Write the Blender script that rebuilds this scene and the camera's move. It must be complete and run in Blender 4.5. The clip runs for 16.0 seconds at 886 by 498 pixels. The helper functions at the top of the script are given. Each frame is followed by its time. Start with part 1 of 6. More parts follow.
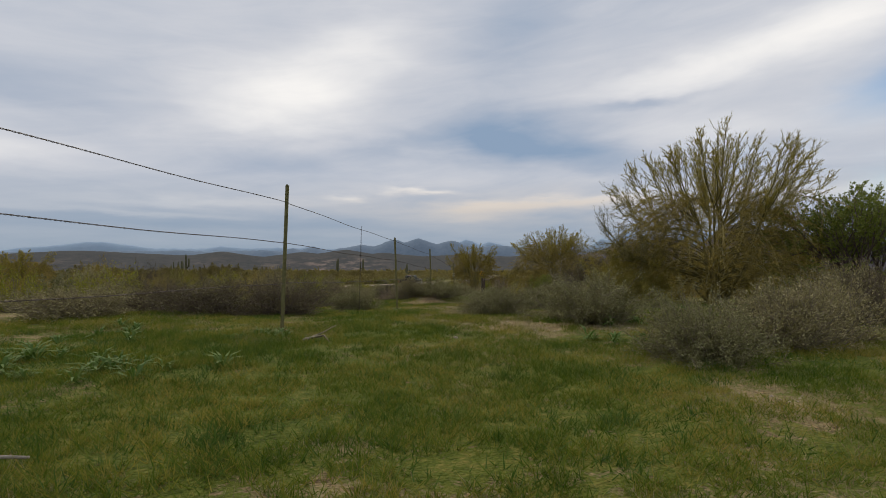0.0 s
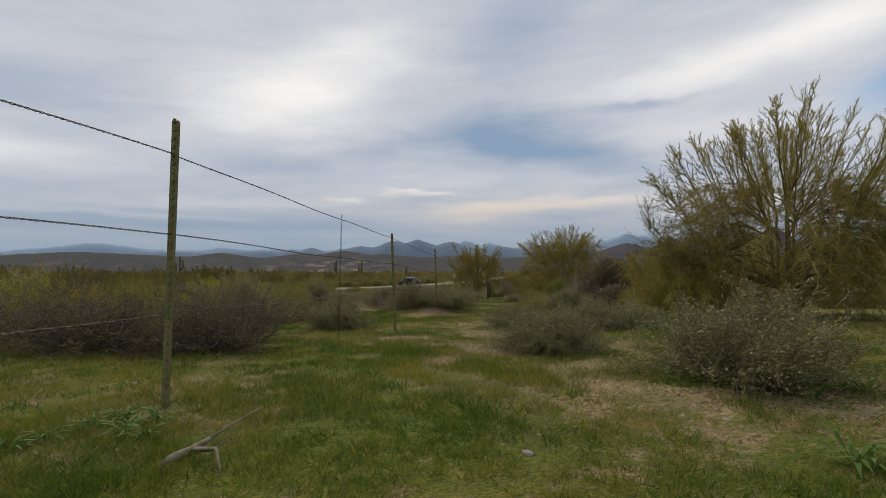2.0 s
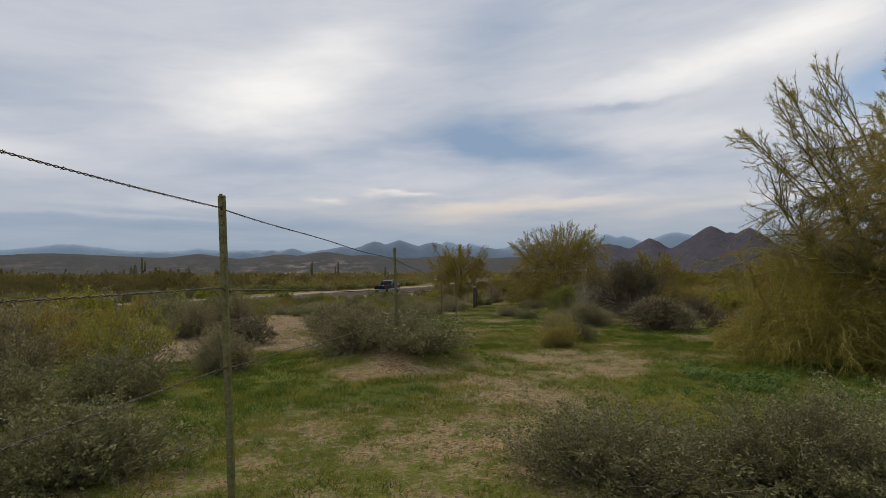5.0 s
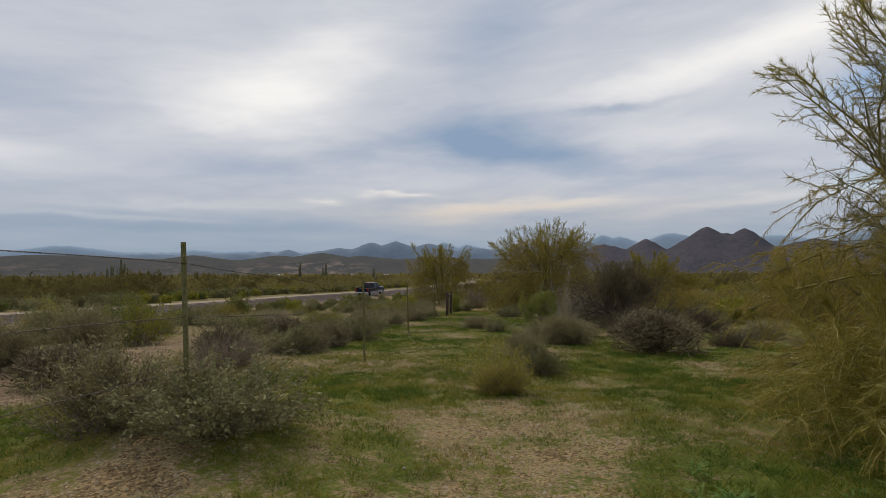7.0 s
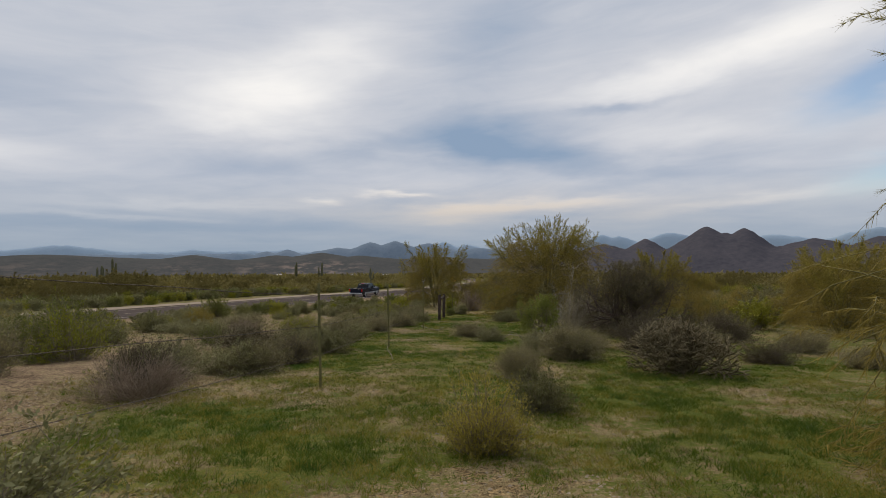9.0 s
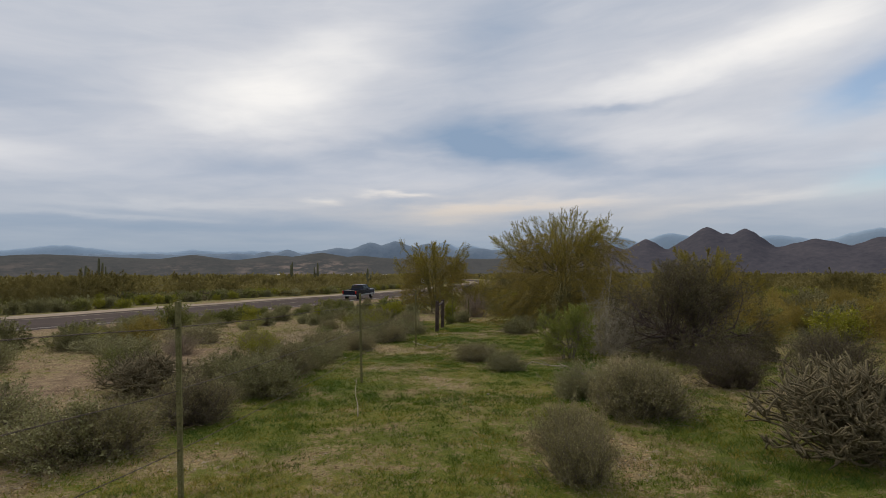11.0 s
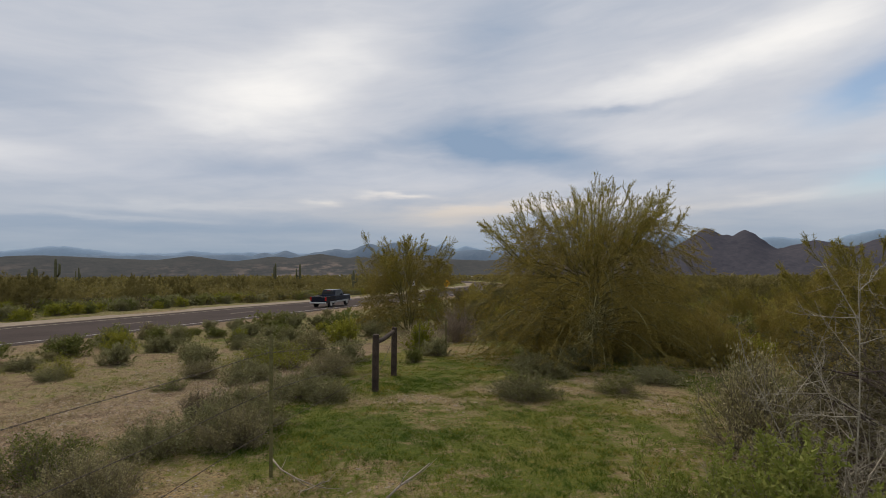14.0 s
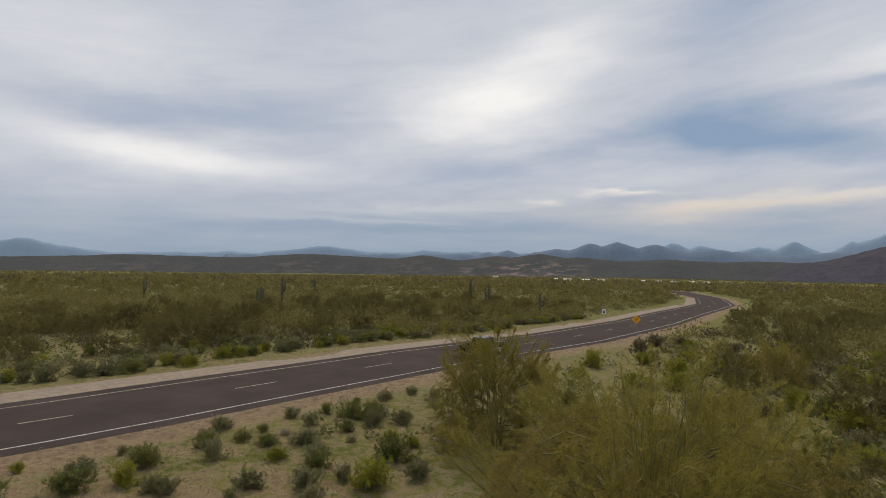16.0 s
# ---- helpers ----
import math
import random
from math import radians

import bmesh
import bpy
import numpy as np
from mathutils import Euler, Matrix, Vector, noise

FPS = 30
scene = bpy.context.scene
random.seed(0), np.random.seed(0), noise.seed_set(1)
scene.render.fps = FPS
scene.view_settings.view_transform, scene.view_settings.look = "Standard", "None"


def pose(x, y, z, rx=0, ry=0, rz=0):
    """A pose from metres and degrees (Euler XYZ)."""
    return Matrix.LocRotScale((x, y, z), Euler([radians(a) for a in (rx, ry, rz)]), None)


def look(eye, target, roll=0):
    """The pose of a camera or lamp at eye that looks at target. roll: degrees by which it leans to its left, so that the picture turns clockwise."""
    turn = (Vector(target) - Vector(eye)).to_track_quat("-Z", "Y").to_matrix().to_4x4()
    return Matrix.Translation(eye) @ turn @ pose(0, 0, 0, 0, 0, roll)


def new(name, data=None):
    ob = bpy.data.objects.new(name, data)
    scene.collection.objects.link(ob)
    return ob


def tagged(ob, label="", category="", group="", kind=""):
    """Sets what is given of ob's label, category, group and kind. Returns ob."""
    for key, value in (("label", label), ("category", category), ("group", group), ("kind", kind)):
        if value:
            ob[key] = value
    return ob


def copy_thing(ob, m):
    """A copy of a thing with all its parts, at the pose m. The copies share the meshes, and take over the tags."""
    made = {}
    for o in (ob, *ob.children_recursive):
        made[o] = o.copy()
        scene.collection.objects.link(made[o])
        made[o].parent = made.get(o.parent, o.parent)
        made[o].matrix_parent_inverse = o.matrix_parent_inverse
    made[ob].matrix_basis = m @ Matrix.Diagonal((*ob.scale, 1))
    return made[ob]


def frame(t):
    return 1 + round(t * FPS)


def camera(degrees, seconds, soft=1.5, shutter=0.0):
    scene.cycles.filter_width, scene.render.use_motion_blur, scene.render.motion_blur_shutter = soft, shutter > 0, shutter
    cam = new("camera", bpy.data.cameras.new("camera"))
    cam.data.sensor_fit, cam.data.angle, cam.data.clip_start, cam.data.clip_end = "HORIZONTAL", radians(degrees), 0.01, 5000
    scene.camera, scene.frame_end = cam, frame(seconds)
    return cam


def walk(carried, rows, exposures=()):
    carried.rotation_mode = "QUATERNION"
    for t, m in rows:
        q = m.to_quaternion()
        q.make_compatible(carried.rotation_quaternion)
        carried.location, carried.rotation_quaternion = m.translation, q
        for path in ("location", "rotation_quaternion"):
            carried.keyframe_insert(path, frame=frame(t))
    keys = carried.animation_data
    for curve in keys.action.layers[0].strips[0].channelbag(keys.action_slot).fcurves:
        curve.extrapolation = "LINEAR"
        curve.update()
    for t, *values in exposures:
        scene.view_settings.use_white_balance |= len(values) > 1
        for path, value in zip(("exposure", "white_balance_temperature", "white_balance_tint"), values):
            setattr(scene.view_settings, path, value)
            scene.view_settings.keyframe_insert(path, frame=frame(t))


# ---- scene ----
cam = camera(78.9, 16.0, soft=0.75)
METRES, EYE, TILT, LEAN, TURN = 44.0, 0.95, 2.0, 3.0, 0.0
ROWS = [
    (0.0, 0.0, 0.0, 0.0, 0.09, -1.64, -3.0),
    (0.5, -0.0018, 0.0173, -0.0007, 0.05, -1.61, -3.01),
    (1.0, -0.0034, 0.0356, -0.0013, 0.04, -1.58, -3.0),
    (1.5, -0.0046, 0.055, -0.0019, 0.07, -1.54, -2.99),
    (2.0, -0.0057, 0.0759, -0.0031, 0.03, -1.52, -2.97),
    (2.5, -0.0072, 0.0983, -0.004, 0.03, -1.55, -2.97),
    (3.0, -0.0088, 0.1218, -0.0049, -0.07, -1.48, -3.0),
    (3.5, -0.0109, 0.1467, -0.006, -0.7, -1.45, -3.02),
    (4.0, -0.0118, 0.1727, -0.0067, -1.35, -1.44, -3.11),
    (6.5, 0.0344, 0.3051, -0.0086, -2.2, -1.2, -2.82),
    (7.0, 0.0403, 0.3185, -0.0093, -2.27, -1.22, -2.87),
    (7.5, 0.0439, 0.3296, -0.01, -2.35, -1.22, -2.85),
    (8.0, 0.0469, 0.3418, -0.0106, -2.38, -1.23, -2.85),
    (8.5, 0.0497, 0.3555, -0.0109, -2.36, -1.25, -2.9),
    (9.0, 0.0518, 0.372, -0.011, -2.32, -1.24, -2.88),
    (11.5, 0.0605, 0.5178, -0.0191, -2.28, -1.2, -2.96),
    (12.0, 0.0634, 0.5576, -0.0217, -2.26, -1.14, -2.97),
    (12.5, 0.0664, 0.6, -0.0233, -2.28, -1.14, -2.96),
    (13.0, 0.069, 0.6451, -0.0247, -2.28, -1.11, -2.94),
    (13.5, 0.0779, 0.689, -0.0263, -2.33, -1.07, -2.91),
    (14.0, 0.0991, 0.7293, -0.0271, -2.39, -1.07, -2.98),
    (14.5, 0.1272, 0.7679, -0.0264, -1.61, -1.1, -3.05),
    (15.0, 0.161, 0.8087, -0.0002, 6.54, -1.56, -2.69),
    (15.5, 0.1974, 0.8548, 0.0514, 17.05, -2.08, -2.52),
    (16.0, 0.2313, 0.9038, 0.0823, 20.84, -2.26, -2.42),
]
walk(cam, [(t, pose(0, 0, EYE, TILT, LEAN, TURN) @ pose(METRES * x, METRES * y, METRES * z, 90 + pitch, roll, yaw)) for t, x, y, z, yaw, pitch, roll in ROWS])

# ---- light ----
SUN_EL, SUN_AZ = 48.0, -25.0      # degrees above the horizon, and to the right of the way ahead
world = bpy.data.worlds.new("sky")
scene.world = world
world.use_nodes = True
wn, wl = world.node_tree.nodes, world.node_tree.links
wn.clear()


def wire(tree, a, b):
    tree.links.new(a, b)


def num(tree, op, a, b=None, c=None):
    n = tree.nodes.new("ShaderNodeMath")
    n.operation = op
    for i, v in enumerate((a, b, c)):
        if v is None:
            continue
        if isinstance(v, (int, float)):
            n.inputs[i].default_value = v
        else:
            tree.links.new(v, n.inputs[i])
    return n.outputs[0]


def mixc(tree, f, a, b, mode="MIX"):
    n = tree.nodes.new("ShaderNodeMix")
    n.data_type, n.blend_type = "RGBA", mode
    for i, v in ((0, f), (6, a), (7, b)):
        if isinstance(v, (int, float)):
            n.inputs[i].default_value = v
        elif isinstance(v, tuple):
            n.inputs[i].default_value = (*v, 1)
        else:
            tree.links.new(v, n.inputs[i])
    return n.outputs[2]


def ramp(tree, f, stops):
    n = tree.nodes.new("ShaderNodeValToRGB")
    els = n.color_ramp.elements
    while len(els) < len(stops):
        els.new(0.5)
    for e, (p, c) in zip(els, stops):
        e.position, e.color = p, (*c, 1) if isinstance(c, tuple) else (c, c, c, 1)
    tree.links.new(f, n.inputs[0])
    return n.outputs[0]


def noise_tex(tree, vec, scale, detail=3.0, rough=0.5, warp=0.0):
    n = tree.nodes.new("ShaderNodeTexNoise")
    n.inputs["Scale"].default_value, n.inputs["Detail"].default_value = scale, detail
    n.inputs["Roughness"].default_value, n.inputs["Distortion"].default_value = rough, warp
    if vec is not None:
        tree.links.new(vec, n.inputs["Vector"])
    return n.outputs["Fac"]


def vec3(tree, x, y, z):
    n = tree.nodes.new("ShaderNodeCombineXYZ")
    for i, v in enumerate((x, y, z)):
        if isinstance(v, (int, float)):
            n.inputs[i].default_value = v
        else:
            tree.links.new(v, n.inputs[i])
    return n.outputs[0]


def build_sky(t):
    """Broken layered evening cloud: azimuth and elevation in degrees, bent by noise, with banks of light and dark."""
    co = t.nodes.new("ShaderNodeTexCoord").outputs["Generated"]
    sp = t.nodes.new("ShaderNodeSeparateXYZ")
    t.links.new(co, sp.inputs[0])
    dx, dy, dz = sp.outputs
    az = num(t, "MULTIPLY", num(t, "ARCTAN2", dx, dy), 57.3)
    el = num(t, "MULTIPLY", num(t, "ARCSINE", dz), 57.3)
    up = num(t, "ADD", num(t, "MAXIMUM", dz, 0.0), 0.10)
    plane = vec3(t, num(t, "DIVIDE", dx, up), num(t, "DIVIDE", dy, up), 0.0)
    bend = num(t, "SUBTRACT", noise_tex(t, plane, 0.9, 4, 0.55), 0.5)
    bend2 = num(t, "SUBTRACT", noise_tex(t, plane, 1.7, 4, 0.55), 0.5)
    # sheets seen nearly edge on: long soft streaks
    tilt = num(t, "ADD", el, num(t, "MULTIPLY", az, -0.10))
    streak = noise_tex(t, vec3(t, num(t, "MULTIPLY", az, 0.035), num(t, "MULTIPLY", tilt, 0.16), 0.0), 1.0, 5, 0.55, 0.6)
    puff = noise_tex(t, plane, 1.1, 5, 0.5, 0.3)
    ripple = noise_tex(t, vec3(t, num(t, "MULTIPLY", az, 0.085), num(t, "MULTIPLY", tilt, 0.42), 3.0), 1.0, 6, 0.6, 0.9)
    value = num(t, "ADD", num(t, "ADD", num(t, "MULTIPLY", streak, 0.16), num(t, "MULTIPLY", puff, 0.23)), num(t, "ADD", num(t, "MULTIPLY", ripple, 0.15), 0.25))
    azw = num(t, "ADD", az, num(t, "MULTIPLY", bend, 11.0))
    elw = num(t, "ADD", el, num(t, "MULTIPLY", bend2, num(t, "MINIMUM", num(t, "MULTIPLY", el, 0.32), 5.0)))

    def bank(a, e, wa, we, slope, gain):
        da = num(t, "SUBTRACT", azw, a)
        de = num(t, "SUBTRACT", num(t, "SUBTRACT", elw, e), num(t, "MULTIPLY", da, slope))
        q = num(t, "ADD", num(t, "POWER", num(t, "DIVIDE", da, wa), 2.0), num(t, "POWER", num(t, "DIVIDE", de, we), 2.0))
        return num(t, "MULTIPLY", num(t, "EXPONENT", num(t, "MULTIPLY", q, -1.0)), gain)

    for b in ((-15.5, 15.9, 7.5, 3.4, 0.06, 0.31), (-8.5, 20.3, 7, 2.2, 0.10, 0.20), (-19, 12.8, 5, 1.6, 0.0, 0.10), (-33, 14.0, 11, 3.0, 0.0, -0.05), (-36, 8.6, 9, 1.5, 0.0, 0.09),
              (-48.7, 9.4, 9, 1.7, -0.08, 0.27), (-48, 13.4, 14, 1.5, -0.03, -0.13), (6.5, 12.2, 7, 2.5, -0.06, -0.30), (15, 9.8, 9, 1.7, -0.13, -0.17), (-6, 10.8, 9, 1.5, 0.12, -0.12),
              (-22, 9.0, 12, 1.4, 0.02, -0.07), (8, 22.5, 6, 5.0, 0.5, -0.12), (20, 16.6, 8, 1.5, 0.12, 0.14), (30, 18.2, 9, 2.8, 0.17, 0.20), (37, 19.8, 6, 2.8, 0.2, 0.16),
              (20.5, 14.7, 5.5, 0.42, 0.03, -0.16), (29, 11.6, 10, 1.5, 0.0, 0.10), (25, 8.0, 10, 0.8, -0.06, -0.06), (-2.8, 6.35, 3.2, 0.36, 0.02, 0.28), (-11, 5.7, 1.7, 0.45, 0.0, 0.26),
              (4, 4.7, 5, 0.6, 0.03, 0.22), (15, 5.3, 8, 0.55, 0.03, 0.24), (2.2, 3.5, 4, 0.5, 0.0, 0.15), (31, 4.9, 8, 0.5, 0.1, 0.16), (-22, 4.9, 10, 0.5, 0.02, 0.12), (-28, 2.9, 20, 0.9, 0.0, -0.15),
              (-30, 3.6, 10, 0.25, -0.03, 0.14), (-60, 19, 18, 4, 0.0, 0.05), (60, 14, 16, 5, 0.1, 0.15), (-100, 16, 30, 7, 0.0, 0.1), (110, 18, 40, 8, 0.0, 0.1)):
        value = num(t, "ADD", value, bank(*b))
    grey = ramp(t, value, ((0.22, (0.26, 0.355, 0.495)), (0.42, (0.432, 0.482, 0.575)), (0.56, (0.59, 0.61, 0.665)), (0.84, (0.92, 0.90, 0.88))))
    # warm light low down
    warm = num(t, "MULTIPLY", bank(9, 4.2, 22, 2.2, 0.0, 1.0), num(t, "MAXIMUM", num(t, "SUBTRACT", value, 0.42), 0.0))
    grey = mixc(t, num(t, "MINIMUM", num(t, "MULTIPLY", warm, 2.2), 0.6), grey, (0.92, 0.72, 0.52))
    low = num(t, "MAXIMUM", num(t, "SUBTRACT", 1.0, num(t, "DIVIDE", num(t, "MAXIMUM", el, 0.0), 8.0)), 0.0)
    grey = mixc(t, num(t, "MULTIPLY", low, 0.80), grey, (0.235, 0.315, 0.41))
    hole = num(t, "ADD", bank(41.5, 14.2, 4.2, 2.0, 0.35, 0.95), bank(43, 6.9, 5.0, 1.4, 0.12, 0.9))
    cover = num(t, "SUBTRACT", 1.0, num(t, "MINIMUM", hole, 0.9))
    air = t.nodes.new("ShaderNodeTexSky")
    air.sky_type, air.sun_disc = "NISHITA", False
    air.sun_elevation, air.sun_rotation = radians(SUN_EL), radians(SUN_AZ)
    blue = mixc(t, 1.0, air.outputs[0], (0.115, 0.115, 0.115), "MULTIPLY")
    sky = mixc(t, cover, blue, grey)
    under = num(t, "LESS_THAN", dz, -0.01)
    sky = mixc(t, under, sky, (0.12, 0.115, 0.09))
    bg = t.nodes.new("ShaderNodeBackground")
    t.links.new(sky, bg.inputs[0])
    bg.inputs[1].default_value = 1.0
    out = t.nodes.new("ShaderNodeOutputWorld")
    t.links.new(bg.outputs[0], out.inputs[0])


build_sky(world.node_tree)
sun = new("sun", bpy.data.lights.new("sun", "SUN"))
sun.data.energy, sun.data.angle, sun.data.color = 1.85, radians(35), (1.0, 0.86, 0.65)
sa, se = radians(SUN_AZ), radians(SUN_EL)
sun.matrix_world = look((0, 0, 0), (-math.sin(sa) * math.cos(se), -math.cos(sa) * math.cos(se), -math.sin(se)))
scene.view_settings.exposure = 0.0


# ---- materials ----
def material(name, rough=0.9, metal=0.0):
    m = bpy.data.materials.new(name)
    m.use_nodes = True
    b = m.node_tree.nodes["Principled BSDF"]
    b.inputs["Roughness"].default_value, b.inputs["Metallic"].default_value = rough, metal
    b.inputs["Specular IOR Level"].default_value = 0.3
    return m, m.node_tree, b


def place(t):
    return t.nodes.new("ShaderNodeNewGeometry").outputs["Position"]


def local(t):
    return t.nodes.new("ShaderNodeTexCoord").outputs["Object"]


def relief(t, b, height, strength, dist=0.02):
    n = t.nodes.new("ShaderNodeBump")
    n.inputs["Strength"].default_value, n.inputs["Distance"].default_value = strength, dist
    t.links.new(height, n.inputs["Height"])
    t.links.new(n.outputs[0], b.inputs["Normal"])


def leaf_material(name, low, mid, high, glow=0.25, patchy=0.0):
    """Leaves: colour from leaf to leaf and from plant to plant, with some light passing through."""
    m, t, b = material(name, 0.75)
    isl = t.nodes.new("ShaderNodeNewGeometry").outputs["Random Per Island"]
    obr = t.nodes.new("ShaderNodeObjectInfo").outputs["Random"]
    f = num(t, "ADD", num(t, "MULTIPLY", isl, 0.62), num(t, "MULTIPLY", obr, 0.38))
    if patchy:
        f = num(t, "ADD", f, num(t, "MULTIPLY", num(t, "SUBTRACT", noise_tex(t, place(t), 0.9, 4, 0.6), 0.5), patchy))
    col = ramp(t, f, ((0.05, low), (0.5, mid), (0.95, high)))
    t.links.new(col, b.inputs["Base Color"])
    tr = t.nodes.new("ShaderNodeBsdfTranslucent")
    t.links.new(col, tr.inputs[0])
    mx = t.nodes.new("ShaderNodeMixShader")
    mx.inputs[0].default_value = glow
    t.links.new(b.outputs[0], mx.inputs[1])
    t.links.new(tr.outputs[0], mx.inputs[2])
    t.links.new(mx.outputs[0], t.nodes["Material Output"].inputs[0])
    return m


def mottled(name, a, b_, scale, rough=0.9, bump=0.3, c=None, metal=0.0, fine=6.0):
    m, t, b = material(name, rough, metal)
    v = local(t)
    n1, n2 = noise_tex(t, v, scale, 5, 0.6), noise_tex(t, v, scale * fine, 3, 0.6)
    f = num(t, "ADD", num(t, "MULTIPLY", n1, 0.6), num(t, "MULTIPLY", n2, 0.4))
    stops = [(0.36, a), (0.62, b_)] + ([(0.72, c)] if c else [])
    t.links.new(ramp(t, f, stops), b.inputs["Base Color"])
    relief(t, b, n2, bump)
    return m


def ground_material():
    m, t, b = material("desert_ground", 0.97)
    b.inputs["Specular IOR Level"].default_value = 0.1
    v = place(t)
    at = t.nodes.new("ShaderNodeAttribute")
    at.attribute_name = "cover"
    cov = at.outputs["Fac"]
    a2 = t.nodes.new("ShaderNodeAttribute")
    a2.attribute_name = "sand"
    sandy = a2.outputs["Fac"]
    big, med = noise_tex(t, v, 0.35, 4, 0.6), noise_tex(t, v, 2.2, 5, 0.65)
    small, grit = noise_tex(t, v, 14.0, 4, 0.7), noise_tex(t, v, 70.0, 2, 0.6)
    soil = ramp(t, num(t, "ADD", num(t, "MULTIPLY", med, 0.5), num(t, "MULTIPLY", small, 0.5)),
                ((0.32, (0.15, 0.103, 0.050)), (0.5, (0.25, 0.182, 0.098)), (0.7, (0.37, 0.285, 0.170))))
    pale = ramp(t, num(t, "ADD", num(t, "MULTIPLY", med, 0.6), num(t, "MULTIPLY", grit, 0.4)),
                ((0.34, (0.115, 0.078, 0.050)), (0.5, (0.21, 0.150, 0.098)), (0.66, (0.32, 0.235, 0.158))))
    vor = t.nodes.new("ShaderNodeTexVoronoi")
    vor.inputs["Scale"].default_value = 48.0
    t.links.new(v, vor.inputs["Vector"])
    cell = t.nodes.new("ShaderNodeSeparateColor")
    t.links.new(vor.outputs["Color"], cell.inputs[0])
    soil = mixc(t, sandy, soil, pale)
    soil = mixc(t, 0.8, soil, ramp(t, cell.outputs[0], ((0.08, (0.14, 0.14, 0.14)), (0.55, (0.48, 0.48, 0.48)), (0.95, (0.95, 0.94, 0.92)))), "OVERLAY")
    straw = ramp(t, small, ((0.3, (0.15, 0.12, 0.055)), (0.65, (0.34, 0.28, 0.155))))
    green = ramp(t, num(t, "ADD", num(t, "MULTIPLY", small, 0.6), num(t, "MULTIPLY", big, 0.4)),
                 ((0.36, (0.030, 0.056, 0.004)), (0.50, (0.080, 0.106, 0.010)), (0.66, (0.19, 0.160, 0.036))))
    edge = num(t, "ADD", cov, num(t, "ADD", num(t, "MULTIPLY", num(t, "SUBTRACT", small, 0.5), 2.4), num(t, "MULTIPLY", num(t, "SUBTRACT", med, 0.5), 2.0)))
    f_straw = ramp(t, edge, ((0.12, 0.0), (0.34, 1.0)))
    f_green = ramp(t, edge, ((0.36, 0.0), (0.62, 1.0)))
    col = mixc(t, num(t, "MULTIPLY", f_straw, 0.8), soil, straw)
    col = mixc(t, num(t, "MULTIPLY", f_green, 0.92), col, green)
    t.links.new(col, b.inputs["Base Color"])
    relief(t, b, num(t, "ADD", num(t, "ADD", small, num(t, "MULTIPLY", grit, 0.4)), num(t, "MULTIPLY", vor.outputs["Distance"], -0.8)), 0.8, 0.03)
    return m


def asphalt_material():
    m, t, b = material("asphalt", 0.97)
    b.inputs["Specular IOR Level"].default_value = 0.12
    v = place(t)
    big, fine = noise_tex(t, v, 0.25, 4, 0.6), noise_tex(t, v, 35.0, 2, 0.7)
    f = num(t, "ADD", num(t, "MULTIPLY", big, 0.6), num(t, "MULTIPLY", fine, 0.4))
    t.links.new(ramp(t, f, ((0.32, (0.036, 0.026, 0.024)), (0.66, (0.068, 0.050, 0.046)))), b.inputs["Base Color"])
    relief(t, b, fine, 0.4, 0.01)
    return m


def plain(name, col, rough=0.6, metal=0.0, vary=0.12, scale=8.0):
    m, t, b = material(name, rough, metal)
    n = noise_tex(t, local(t), scale, 4, 0.6)
    dark = tuple(x * (1 - vary) for x in col)
    light = tuple(min(1.0, x * (1 + vary)) for x in col)
    t.links.new(ramp(t, n, ((0.35, dark), (0.65, light))), b.inputs["Base Color"])
    return m


def hill_material(name, lo, hi, scale, scar=None):
    m, t, b = material(name, 1.0)
    b.inputs["Specular IOR Level"].default_value = 0.0
    v = place(t)
    n1, n2 = noise_tex(t, v, scale, 6, 0.65), noise_tex(t, v, scale * 7, 4, 0.7)
    f = num(t, "ADD", num(t, "MULTIPLY", n1, 0.5), num(t, "MULTIPLY", n2, 0.5))
    col = ramp(t, f, ((0.36, lo), (0.64, hi)))
    if scar:
        sp = t.nodes.new("ShaderNodeSeparateXYZ")
        t.links.new(v, sp.inputs[0])
        k = noise_tex(t, vec3(t, num(t, "MULTIPLY", sp.outputs[0], 0.012), 0.0, num(t, "MULTIPLY", sp.outputs[2], 0.06)), 1.0, 6, 0.7)
        at = t.nodes.new("ShaderNodeAttribute")
        at.attribute_name = "scar"
        col = mixc(t, num(t, "MULTIPLY", ramp(t, k, ((0.48, 0.0), (0.62, 1.0))), at.outputs["Fac"]), col, scar)
    t.links.new(col, b.inputs["Base Color"])
    return m


M_GROUND, M_ASPHALT = ground_material(), asphalt_material()
M_GRASS = leaf_material("grass_blades", (0.034, 0.080, 0.004), (0.116, 0.162, 0.012), (0.33, 0.262, 0.055), 0.35, 1.7)
M_DRY = leaf_material("dry_grass", (0.20, 0.16, 0.07), (0.32, 0.26, 0.14), (0.45, 0.38, 0.24), 0.2)
M_LUSH = leaf_material("lush_grass", (0.022, 0.060, 0.006), (0.052, 0.108, 0.012), (0.11, 0.16, 0.022), 0.3)
M_WEED = leaf_material("weed_leaves", (0.038, 0.085, 0.012), (0.075, 0.138, 0.022), (0.15, 0.20, 0.045), 0.25)
M_SILVER = leaf_material("silvery_leaves", (0.098, 0.096, 0.036), (0.195, 0.190, 0.080), (0.34, 0.325, 0.165))
M_DARKLEAF = leaf_material("dark_leaves", (0.062, 0.056, 0.028), (0.118, 0.103, 0.052), (0.20, 0.168, 0.085), 0.35)
